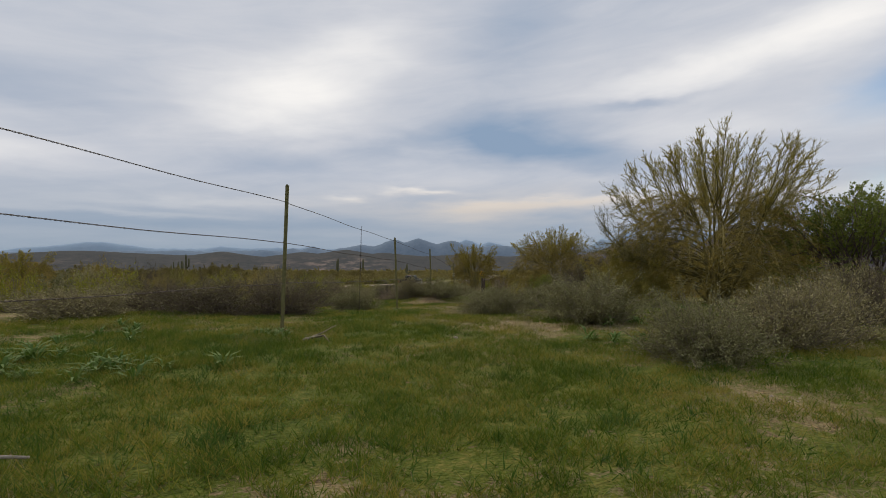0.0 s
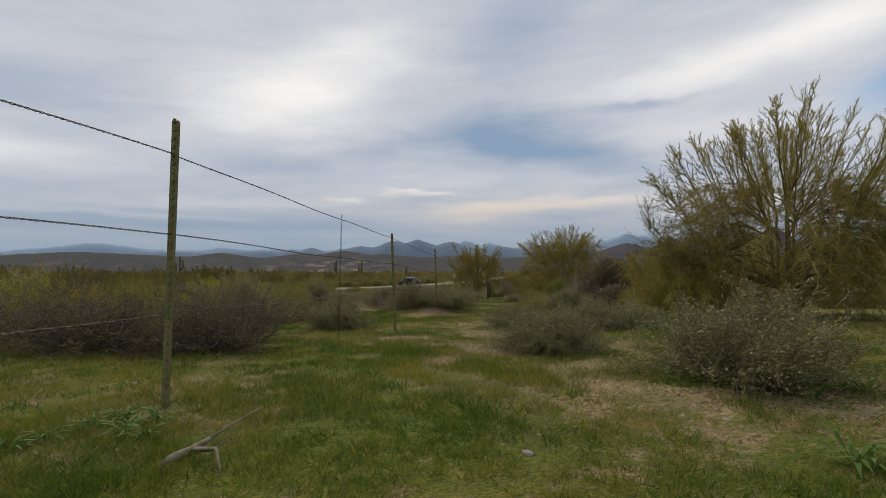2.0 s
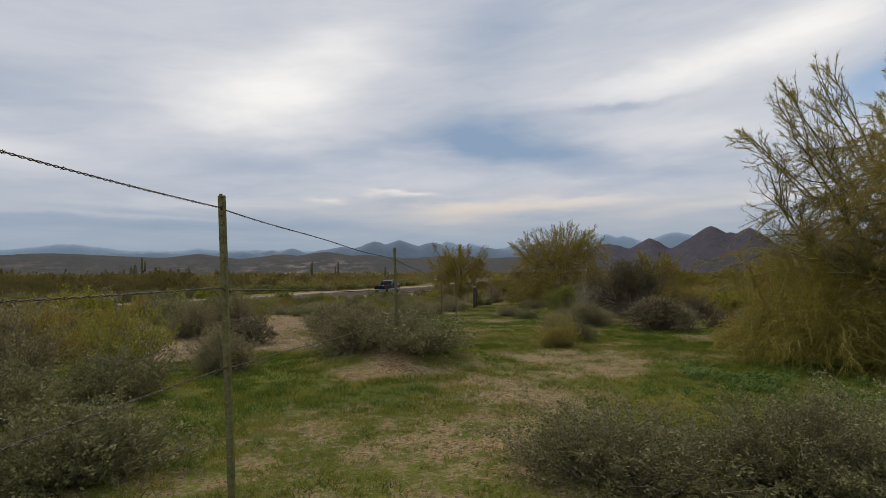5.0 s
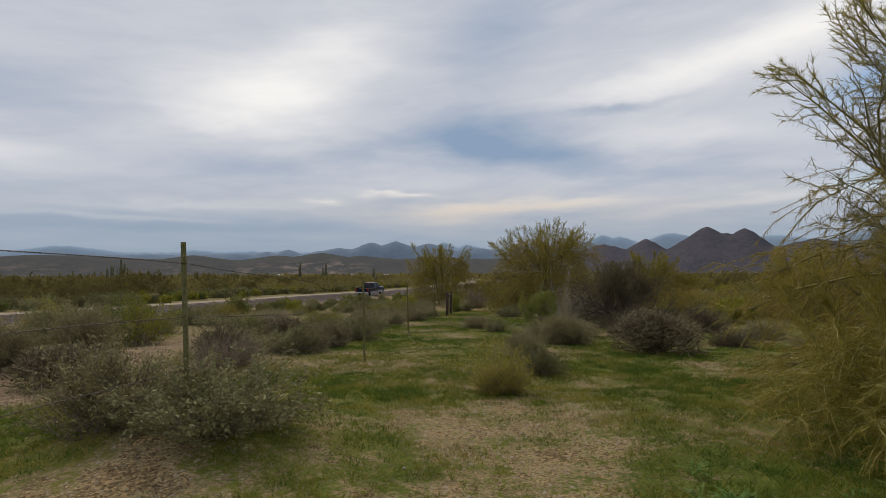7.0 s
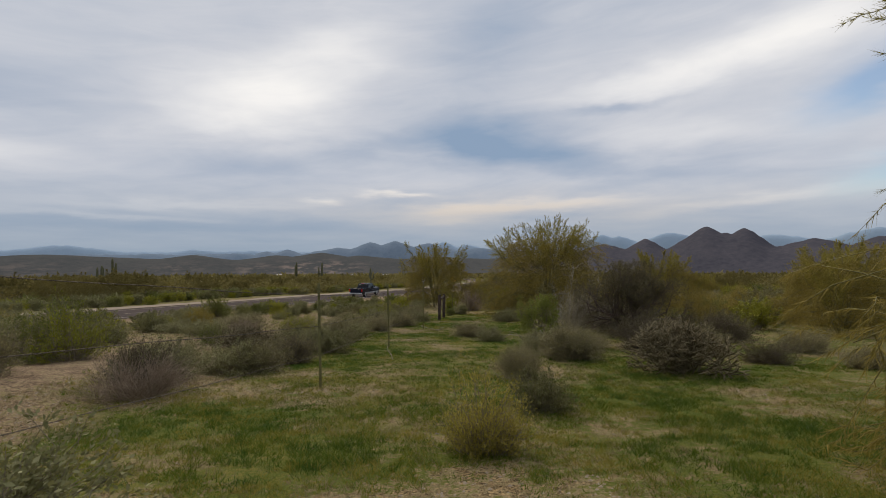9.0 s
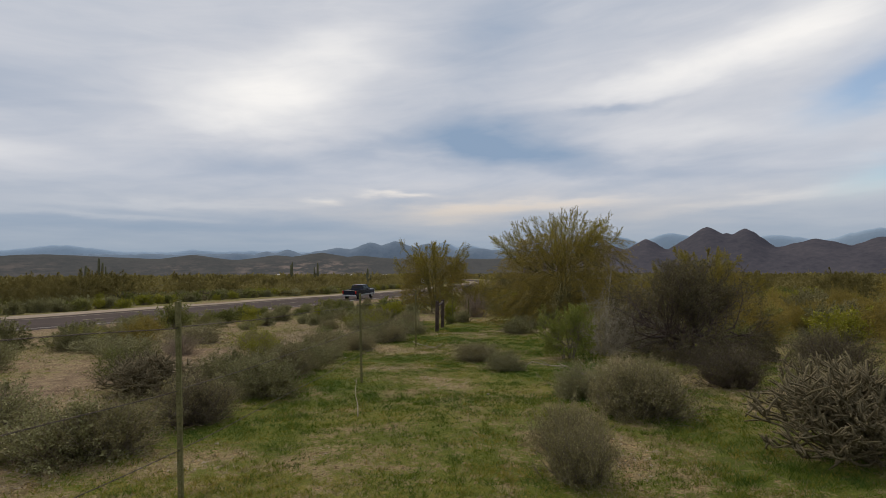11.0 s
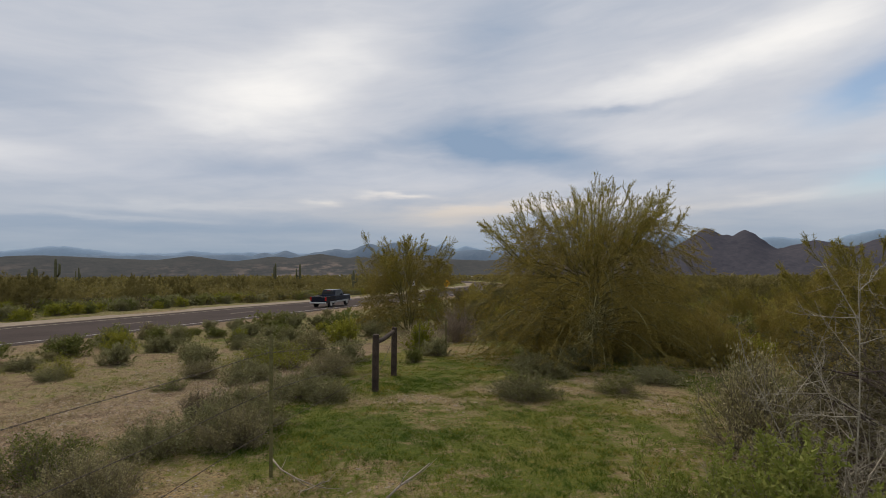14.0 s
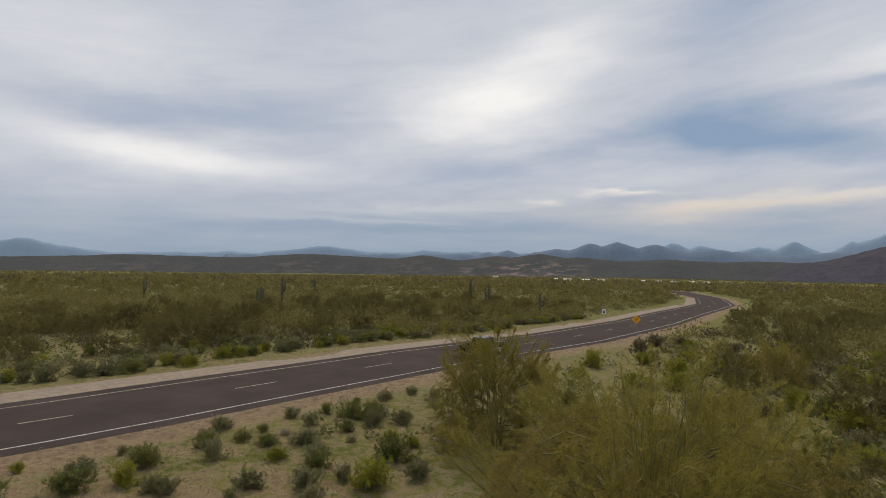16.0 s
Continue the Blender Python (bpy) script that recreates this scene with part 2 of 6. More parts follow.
M_GREENLEAF = leaf_material("green_leaves", (0.080, 0.096, 0.020), (0.150, 0.165, 0.038), (0.27, 0.255, 0.075))
M_FRESHLEAF = leaf_material("fresh_green_leaves", (0.100, 0.135, 0.020), (0.185, 0.220, 0.040), (0.30, 0.305, 0.08), 0.4)
M_OLIVE = leaf_material("olive_leaves", (0.165, 0.140, 0.020), (0.295, 0.252, 0.046), (0.43, 0.36, 0.09), 0.45)
M_OLIVE_DULL = leaf_material("brownish_olive_twigs", (0.150, 0.116, 0.022), (0.285, 0.222, 0.048), (0.42, 0.325, 0.09), 0.45)
M_OLIVE_FAR = leaf_material("dull_olive_leaves", (0.092, 0.079, 0.022), (0.168, 0.143, 0.044), (0.25, 0.21, 0.075), 0.42)
M_TAN = leaf_material("tan_green_leaves", (0.115, 0.106, 0.040), (0.240, 0.215, 0.096), (0.42, 0.365, 0.20))
M_YELLOW = leaf_material("yellow_green_leaves", (0.14, 0.155, 0.012), (0.24, 0.245, 0.022), (0.36, 0.33, 0.05))
M_PALO_BARK = mottled("palo_verde_bark", (0.11, 0.098, 0.036), (0.25, 0.22, 0.085), 3.0, 0.8, 0.2)
M_YELLOW_BARK = mottled("yellow_green_bark", (0.19, 0.165, 0.045), (0.42, 0.365, 0.12), 3.0, 0.8, 0.2)
M_GREY_TWIG = mottled("grey_twigs", (0.11, 0.09, 0.06), (0.24, 0.205, 0.15), 6.0, 0.95, 0.2)
M_DARK_TWIG = mottled("dark_twigs", (0.06, 0.045, 0.038), (0.13, 0.10, 0.085), 6.0, 0.95, 0.2)
M_DEAD_TWIG = mottled("bleached_twigs", (0.19, 0.165, 0.12), (0.40, 0.36, 0.28), 7.0, 0.95, 0.2)
M_DEAD_WOOD = mottled("dead_wood", (0.19, 0.16, 0.13), (0.38, 0.33, 0.275), 5.0, 0.95, 0.4)
M_BROWN_TWIG = mottled("brown_brush", (0.17, 0.125, 0.09), (0.35, 0.28, 0.205), 6.0, 0.95, 0.2)
M_CHOLLA = mottled("cholla_joints", (0.085, 0.072, 0.038), (0.20, 0.165, 0.095), 14.0, 0.95, 0.6)
M_SPINE = plain("pale_spines", (0.27, 0.22, 0.135), 0.8)
M_SAGUARO = mottled("saguaro_skin", (0.075, 0.078, 0.042), (0.125, 0.122, 0.068), 2.0, 0.9, 0.4)
M_POST = mottled("weathered_post_paint", (0.10, 0.095, 0.035), (0.21, 0.195, 0.085), 9.0, 0.8, 0.3, (0.20, 0.11, 0.05))
M_TIMBER = mottled("creosoted_timber", (0.030, 0.022, 0.018), (0.085, 0.062, 0.048), 5.0, 0.95, 0.7, fine=9.0)
M_WIRE = plain("rusty_wire", (0.07, 0.055, 0.045), 0.7, 0.5, 0.4, 30.0)
M_WHITE_LINE, M_YELLOW_LINE = plain("white_road_paint", (0.46, 0.44, 0.41), 0.8, 0, 0.3, 3.0), plain("yellow_road_paint", (0.30, 0.26, 0.19), 0.8, 0, 0.35, 3.0)
M_SHOULDER = mottled("gravel_shoulder", (0.19, 0.15, 0.112), (0.31, 0.25, 0.19), 2.0, 0.97, 0.7, fine=12.0)
M_GRAVEL = mottled("fine_gravel", (0.17, 0.135, 0.10), (0.36, 0.30, 0.235), 9.0, 0.95, 0.3)
M_ROCK = mottled("pale_rock", (0.18, 0.15, 0.12), (0.36, 0.31, 0.26), 4.0, 0.95, 0.6)
M_PAINT = plain("dark_blue_car_paint", (0.012, 0.016, 0.028), 0.25, 0.2, 0.1)
M_CHROME, M_TYRE = plain("bright_trim", (0.55, 0.55, 0.56), 0.3, 0.8), plain("tyre_rubber", (0.02, 0.02, 0.02), 0.9)
M_SILVERSIDE = plain("silver_lower_paint", (0.33, 0.34, 0.35), 0.35, 0.5)
M_LAMP, M_PLATE = plain("red_lamp_lens", (0.45, 0.015, 0.012), 0.25), plain("pale_plate", (0.55, 0.55, 0.52), 0.5)
M_SIGN_W, M_SIGN_Y = plain("white_sign_sheet", (0.75, 0.75, 0.72), 0.5), plain("yellow_sign_sheet", (0.72, 0.36, 0.015), 0.5)
M_BLACK, M_STEEL = plain("black_legend", (0.02, 0.02, 0.02), 0.6), plain("galvanised_steel", (0.32, 0.32, 0.31), 0.5, 0.7)
M_HOUSE, M_ROOF = plain("pale_wall", (0.62, 0.60, 0.56), 0.8), plain("light_roof", (0.70, 0.69, 0.67), 0.7)
M_HILL = hill_material("near_hill", (0.072, 0.076, 0.078), (0.100, 0.100, 0.098), 0.006, (0.25, 0.20, 0.175))
M_BUTTE = hill_material("dark_mountain", (0.058, 0.058, 0.073), (0.098, 0.092, 0.105), 0.006)
# the next two base colours have the blue of distance haze mixed in
M_FAR_HAZE = hill_material("hazy_blue_range", (0.31, 0.405, 0.52), (0.36, 0.455, 0.57), 0.003)
M_MID_HAZE = hill_material("hazy_mid_range", (0.15, 0.20, 0.265), (0.20, 0.25, 0.315), 0.004)
gl, gt, gb = material("car_glass", 0.05)
gb.inputs["Base Color"].default_value = (0.02, 0.025, 0.03, 1)
gb.inputs["Specular IOR Level"].default_value = 0.8
M_GLASS = gl


# ---- building helpers ----
def mesh_of(name, verts, faces, mat, corners=0):
    """A mesh from numpy arrays: verts N x 3; faces a list of index tuples, or M x corners."""
    me = bpy.data.meshes.new(name)
    if corners:
        v, f = np.asarray(verts, np.float32), np.asarray(faces, np.int32)
        me.vertices.add(len(v)), me.loops.add(f.size), me.polygons.add(len(f))
        me.vertices.foreach_set("co", v.ravel())
        me.loops.foreach_set("vertex_index", f.ravel())
        me.polygons.foreach_set("loop_start", np.arange(0, f.size, corners, dtype=np.int32))
        me.update(calc_edges=True)
    else:
        me.from_pydata([tuple(p) for p in verts], [], faces)
        me.update()
    me.materials.append(mat)
    return me


def smooth(me):
    me.polygons.foreach_set("use_smooth", np.ones(len(me.polygons), bool))
    return me


def part(name, data, mat, parent, label=""):
    """Links a bmesh or a mesh as ONE object under parent."""
    if isinstance(data, bmesh.types.BMesh):
        me = bpy.data.meshes.new(name)
        data.to_mesh(me)
        data.free()
        me.materials.append(mat)
    else:
        me = data
    ob = new(name, me)
    if parent is not None:
        ob.parent = parent
    return tagged(ob, label)


class Tubes:
    """Collects tapered tubes with a few sides each."""

    def __init__(self):
        self.v, self.f = [], []

    def add(self, pts, radii, sides=3, cap=True):
        base, n = len(self.v), len(pts)
        for i, p in enumerate(pts):
            d = (pts[min(i + 1, n - 1)] - pts[max(i - 1, 0)])
            d = d / (np.linalg.norm(d) + 1e-9)
            a = np.cross(d, (0.31, 0.17, 0.93) if abs(d[2]) < 0.9 else (1.0, 0.0, 0.0))
            a = a / (np.linalg.norm(a) + 1e-9)
            b = np.cross(d, a)
            for k in range(sides):
                w = 2 * math.pi * k / sides
                self.v.append(p + radii[i] * (math.cos(w) * a + math.sin(w) * b))
        for i in range(n - 1):
            for k in range(sides):
                k2 = (k + 1) % sides
                self.f.append((base + i * sides + k, base + i * sides + k2, base + (i + 1) * sides + k2, base + (i + 1) * sides + k))
        if cap:
            self.f.append(tuple(base + (n - 1) * sides + k for k in range(sides)))
            self.f.append(tuple(base + k for k in reversed(range(sides))))

    def mesh(self, name, mat):
        return smooth(mesh_of(name, self.v, self.f, mat))


def blades(pos, way, side, length, width, curl=0.0):
    """Leaf quads (kite shaped) at pos, along way, spread along side; arrays of N."""
    L, W = length[:, None], width[:, None]
    nrm = np.cross(way, side)
    v = np.empty((len(pos), 4, 3))
    v[:, 0] = pos
    v[:, 1] = pos + way * L * 0.5 + side * W * 0.5 + nrm * L * curl
    v[:, 2] = pos + way * L
    v[:, 3] = pos + way * L * 0.5 - side * W * 0.5 + nrm * L * curl
    return v.reshape(-1, 3), np.arange(len(pos) * 4).reshape(-1, 4)


def slivers(pos, way, side, length, width):
    """Narrow three-cornered leaves."""
    L, W = length[:, None], width[:, None]
    v = np.empty((len(pos), 3, 3))
    v[:, 0], v[:, 1], v[:, 2] = pos - side * W * 0.5, pos + side * W * 0.5, pos + way * L
    return v.reshape(-1, 3), np.arange(len(pos) * 3).reshape(-1, 3)


def unit(a):
    return a / (np.linalg.norm(a, axis=-1, keepdims=True) + 1e-9)


def leaf_mesh(name, rng, tips, ways, per, spread, length, width, mat, along=0.25, corners=4):
    """Leaves set about the given twig tips: per of them each, back along the twig and round it."""
    n = len(tips) * per
    tip, way = np.repeat(tips, per, 0), np.repeat(ways, per, 0)
    pos = tip - way * (rng.random((n, 1)) ** 1.2) * along + rng.normal(0, spread, (n, 3))
    d = unit(way * 0.9 + rng.normal(0, 0.75, (n, 3)))
    s = unit(np.cross(d, rng.normal(0, 1, (n, 3))))
    L = length * rng.uniform(0.6, 1.4, n)
    v, f = blades(pos, d, s, L, L * width, 0.08) if corners == 4 else slivers(pos, d, s, L, L * width * 1.3)
    return mesh_of(name, v, f, mat, corners)


PROFILE_S = (-4000, -40, 0, 7, 10, 12, 20, 23, 35, 45, 55, 62, 80, 150, 1000, 5000)
PROFILE_Z = (60, 1.3, 0.05, -0.02, -0.15, -0.4, -0.88, -1.2, -1.95, -2.58, -3.2, -3.6, -4.4, -7.2, -38, -185)


def land(x, y):
    """Height of the ground before its small bumps."""
    x, y = np.asarray(x, float), np.asarray(y, float)
    s = y + 0.25 * x * x / (np.abs(x) + np.abs(y) + 30)
    return np.interp(s, PROFILE_S, PROFILE_Z)


def step(a, b, x):
    q = np.clip((x - a) / (b - a), 0, 1)
    return q * q * (3 - 2 * q)


def waves(x, y, scale, seed):
    """Smooth value noise from 0 to 1, by numpy."""
    x, y = np.asarray(x, float) / scale + seed * 17.3, np.asarray(y, float) / scale + seed * 9.1
    xi, yi = np.floor(x), np.floor(y)
    fx, fy = x - xi, y - yi
    fx, fy = fx * fx * (3 - 2 * fx), fy * fy * (3 - 2 * fy)

    def h(i, j):
        q = np.sin(i * 127.1 + j * 311.7 + seed * 74.7) * 43758.5453
        return q - np.floor(q)
    return (h(xi, yi) * (1 - fx) + h(xi + 1, yi) * fx) * (1 - fy) + (h(xi, yi + 1) * (1 - fx) + h(xi + 1, yi + 1) * fx) * fy


def fence_x(y):
    return -2.03 + (np.asarray(y, float) - 6.8) * 0.1385


# the road: middle line, as x against y, and its half widths
ROAD_Y = (-200, 0, 40, 58, 70, 90, 115, 150, 185, 210, 240, 300, 420)
ROAD_X = (-110, -42, -26.0, -20.0, -16.4, -10.0, 0.3, 10.5, 18.5, 25.0, 32.0, 36.0, 28.0)
ROAD_K = np.gradient(np.array(ROAD_X, float), np.array(ROAD_Y, float))


def road_x(y):
    y = np.asarray(y, float)
    return np.interp(y, ROAD_Y, ROAD_X)


def road_dist(x, y):
    k = np.interp(y, ROAD_Y, ROAD_K)
    return (x - road_x(y)) / np.sqrt(1 + k * k)


def trail_dist(x, y):
    return np.abs(x - np.interp(y, (15, 23, 30, 42, 49, 55, 60, 70), (-5.2, -5.3, -5.6, -2.0, 0.0, 2.1, 3.4, 7.5)))


MOUNDS = ((-0.55, 19.3, 1.0, 0.26), (-0.7, 11.6, 0.6, 0.07), (-5.5, 26.5, 2.0, 0.25), (2.0, 46.2, 1.6, 0.10))


def height(x, y):
    """The ground with its mounds, hummocks and the flat bed of the road."""
    x, y = np.asarray(x, float), np.asarray(y, float)
    z = land(x, y)
    for mx, my, r, h in MOUNDS:
        z = z + h * np.exp(-((x - mx) ** 2 + (y - my) ** 2) / (r * r))
    rough = 0.10 * (waves(x, y, 2.3, 3) - 0.5) + 0.035 * (waves(x, y, 0.7, 5) - 0.5) + 0.25 * (waves(x, y, 9.0, 8) - 0.5) * step(60, 90, np.hypot(x, y))
    z = z + rough * step(7.0, 9.5, np.abs(road_dist(x, y)))
    far = step(600, 1500, np.hypot(x, y))
    return z + far * 10 * (waves(x, y, 320, 2) - 0.5) - 0.12 * (1 - step(5.0, 5.9, np.abs(road_dist(x, y))))


# patches with a shape of their own: x, y, radius, more (+) or less (-) grown over
PATCHES = ((0.1, 8.5, 0.5, -0.45), (2.6, 17.6, 0.6, -0.35), (2.9, 18.5, 0.5, -0.3), (1.9, 19.6, 0.5, -0.25), (-0.6, 18.25, 0.5, -0.8), (-0.2, 18.1, 0.4, -0.5), (4.2, 16.8, 1.1, 0.35), (-3.2, 4.2, 1.7, 0.30), (-1.0, 3.0, 0.8, 0.22), (0.8, 17.3, 0.7, -0.42), (-2.3, 17.9, 1.6, 0.65), (-0.15, 9.8, 0.9, -0.28), (-3.0, 20.0, 1.2, 0.4), (5.2, 15.6, 1.9, 0.35), (1.7, 16.4, 0.75, -0.40), (0.0, 9.2, 0.5, -0.40), (-0.7, 11.3, 0.6, -0.35), (2.2, 3.5, 0.55, -0.40), (1.25, 2.4, 0.45, -0.35), (-0.4, 2.45, 0.22, -0.4),
           (-0.1, 3.2, 0.25, -0.35), (-2.5, 3.4, 0.30, -0.35), (1.2, 3.9, 0.5, 0.35), (2.6, 20.5, 0.9, -0.25), (1.2, 22.6, 0.5, -0.30), (7.6, 24.6, 1.2, -0.25), (6.3, 40.6, 1.3, 0.40), (8.6, 45.6, 1.6, -0.45),
           (3.2, 44.2, 1.2, -0.35), (1.8, 37.6, 0.9, -0.25), (1.9, 34.4, 0.9, -0.22), (6.3, 33.0, 1.0, 0.35), (3.4, 41.5, 1.4, 0.15), (4.4, 17.5, 1.2, 0.2), (0.6, 12.6, 0.7, -0.3),
           (0.1, 7.0, 0.45, -0.18), (1.2, 6.9, 0.50, -0.18), (0.4, 6.5, 0.35, -0.16), (3.4, 19.9, 0.70, -0.16), (6.1, 23.4, 0.80, -0.16), (4.9, 40.5, 0.60, -0.22), (10.3, 45.8, 1.00, -0.20))


def grass_cover(x, y):
    """How much of the ground is grown over, 0 to 1."""
    x, y = np.asarray(x, float), np.asarray(y, float)
    near = 1 - step(13, 20, np.abs(x)) * 1.0
    near = near * (1 - step(58, 66, y))
    n = 0.5 + near * (0.50 * waves(x, y, 1.7, 11) + 0.32 * waves(x, y, 0.62, 12) + 0.18 * waves(x, y, 0.27, 13) - 0.5)
    base = 0.71 - 0.12 * step(6.8, 9.5, y) + 0.07 * step(13, 18, y) + 0.13 * (1 - step(-1.5, 0.9, x)) * (1 - step(5.5, 7.5, y)) - 0.07 * step(27, 36, y) - 0.02 * step(36, 44, y) - 0.12 * step(0.5, 3.0, x - 0.1 * y) * (1 - step(5, 8, y)) - 0.05 * step(3.5, 8, x - 0.1 * y)
    c = base + (n - 0.5) * 1.15
    wx, wy = 0.9 * (waves(x, y, 0.55, 31) - 0.5), 0.9 * (waves(x, y, 0.55, 32) - 0.5)
    for px, py, pr, k in PATCHES:
        c = c + k * np.exp(-((x + wx - px) ** 2 + (y + wy - py) ** 2) / (pr * pr))
    left = step(1.3, 3.0, fence_x(y) - x) * step(20, 22.5, y)
    c = c * (1 - left) + left * (0.24 + (n - 0.5) * 0.8)
    c = c * step(0.9, 1.7, trail_dist(x, y) + (y < 20) * 3 + (y > 70) * 3)
    out = step(52, 62, y)
    c = c * (1 - out) + out * (0.46 + (n - 0.5) * 0.8 + 0.16 * step(90, 200, y))
    c = c * step(7.6, 9.6, np.abs(road_dist(x, y)))
    for mx, my, r, h in MOUNDS:
        c = c - 0.42 * np.exp(-((x + wx - mx + 0.1) ** 2 + (y + wy - my + 0.55) ** 2) / (r * r * 0.16))
    return np.clip(c, 0, 1)


def sandiness(x, y):
    x, y = np.asarray(x, float), np.asarray(y, float)
    left = step(1.3, 3.0, fence_x(y) - x) * step(20, 22.5, y)
    s = np.maximum(left * 0.7, (1 - step(1.0, 2.2, trail_dist(x, y))) * step(18, 22, y) * (1 - step(66, 72, y)))
    s = np.maximum(s, 1 - step(6.0, 12.0, np.abs(road_dist(x, y))))
    s = s * (1 - step(90, 140, np.hypot(x, y)) * step(12, 16, np.abs(road_dist(x, y))))
    return np.clip(s, 0, 1)


# ---- the ground: one sheet to the horizon ----
def lines(lo, hi, fine, far_lo, far_hi):
    mid = list(np.arange(lo, hi + 1e-6, fine))
    a, s = [lo], fine
    while a[-1] > far_lo:
        s *= 1.12
        a.append(a[-1] - s)
    b, s = [hi], fine
    while b[-1] < far_hi:
        s *= 1.07 if b[-1] < 200 else 1.15
        b.append(b[-1] + s)
    return np.array(sorted(a[1:]) + mid + b[1:])


def build_ground():
    xs, ys = lines(-13, 15, 0.22, -4700, 4700), lines(-1.0, 64, 0.25, -1200, 4700)
    X, Y = np.meshgrid(xs, ys)
    x, y = X.ravel(), Y.ravel()
    v = np.stack([x, y, height(x, y)], 1)
    nx, ny = len(xs), len(ys)
    i = (np.arange(ny - 1)[:, None] * nx + np.arange(nx - 1)[None]).ravel()
    me = smooth(mesh_of("ground", v, np.stack([i, i + 1, i + nx + 1, i + nx], 1), M_GROUND, 4))
    me.attributes.new("cover", "FLOAT", "POINT").data.foreach_set("value", grass_cover(x, y).astype(np.float32))
    me.attributes.new("sand", "FLOAT", "POINT").data.foreach_set("value", sandiness(x, y).astype(np.float32))
    return tagged(new("ground", me), "sandy desert ground with patchy green grass and bare soil", "ground", kind="structure")


build_ground()


def strip(name, a, b, y0, y1, lift, mat, dash=None, thick=0.06, every=1.5):
    """A band along the road between the offsets a and b from its middle, a slab with a top and edges."""
    v, f = [], []
    ys = np.arange(y0, y1, every) if dash is None else None
    runs = [ys] if dash is None else [np.linspace(s, s + dash[0], 4) for s in np.arange(y0, y1, dash[0] + dash[1])]
    for run in runs:
        base = len(v)
        for y in run:
            k = float(np.interp(y, ROAD_Y, ROAD_K))
            q = 1 / math.sqrt(1 + k * k)
            for off in (a, b):
                px, py = float(road_x(y)) + off * q, y - off * k * q
                z = float(land(px, py)) + lift
                v += [(px, py, z), (px, py, z - thick)]
        for i in range(len(run) - 1):
            o = base + i * 4
            f += [(o, o + 4, o + 6, o + 2), (o + 1, o, o + 4, o + 5)[::1], (o + 2, o + 6, o + 7, o + 3)]
    return new(name, mesh_of(name, v, f, mat))


tagged(strip("road", -5.9, 5.9, -190, 415, 0.0, M_ASPHALT, thick=0.3), "two-lane dark brownish-grey asphalt road", "road", kind="structure")
tagged(strip("shoulder_north", -9.3, -5.9, -150, 300, 0.035, M_SHOULDER, thick=0.3), "pale gravel shoulder beside the road", "shoulder", kind="structure")
tagged(strip("road_edge_line_east", 4.57, 4.69, -150, 300, 0.006, M_WHITE_LINE, thick=0.005), "white painted edge line on asphalt", "road marking", kind="structure")
tagged(strip("road_edge_line_west", -4.70, -4.55, -150, 300, 0.006, M_YELLOW_LINE, thick=0.005), "faded pale edge line on asphalt", "road marking", kind="structure")
tagged(strip("road_centre_line", -0.07, 0.07, -60, 300, 0.006, M_YELLOW_LINE, dash=(3.2, 8.6), thick=0.005), "dashed yellow centre line", "road marking", kind="structure")


# ---- distance: hills and ranges ----
def ridge(name, label, dist, depth, a0, a1, peaks, floor, mat, seed, jag=0.08, scars=(), least=0.0):
    """A range along an arc: peaks are (azimuth, degrees above the level, width in degrees), as rounded cones worn by noise."""
    n, rows = int((a1 - a0) * 12), 14
    rng_a = np.linspace(a0, a1, n)
    top = np.full(n, least)
    for a, e, w in peaks:
        top = np.maximum(top, least + (e - least) * np.exp(-np.abs((rng_a - a) / w) ** 1.45))
    top = top + jag * ((waves(rng_a, 0 * rng_a, 2.3, seed) - 0.5) * 2.6 + (waves(rng_a, 0 * rng_a, 0.9, seed + 3) - 0.5) * 2.0 + (waves(rng_a, 0 * rng_a, 0.37, seed + 1) - 0.5) * 1.3)
    end = step(a0, a0 + 2, rng_a) * (1 - step(a1 - 2, a1, rng_a))
    v, sc = [], []
    for j in range(rows):
        q = j / (rows - 1)
        wide = 1 + int(12 * 2.2 * (1 - q))
        line = np.convolve(np.pad(top, wide, mode="edge"), np.ones(2 * wide + 1) / (2 * wide + 1), "valid") if q < 1 else top
        line = line + 1.6 * jag * q * (1 - q) * (waves(rng_a, 0 * rng_a + q * 4.0, 1.4, seed + 2) - 0.5) * 4
        for i, a in enumerate(rng_a):
            d = dist + depth * q
            h = floor + (d * math.tan(radians(line[i])) - floor) * end[i] * math.sin(q * math.pi / 2) ** 1.3
            r = radians(a)
            v.append((d * math.sin(r), d * math.cos(r), h))
            sc.append(max([0.0] + [s[1] * math.exp(-((a - s[0]) / s[2]) ** 2) for s in scars]) * float(step(0.02, 0.08, q) * (1 - step(0.4, 0.7, q))))
    f = []
    for j in range(rows - 1):
        for i in range(n - 1):
            o = j * n + i
            f.append((o, o + 1, o + n + 1, o + n))
    me = smooth(mesh_of(name, v, f, mat))
    me.attributes.new("scar", "FLOAT", "POINT").data.foreach_set("value", np.array(sc, np.float32))
    return tagged(new(name, me), label, "mountains", kind="structure")


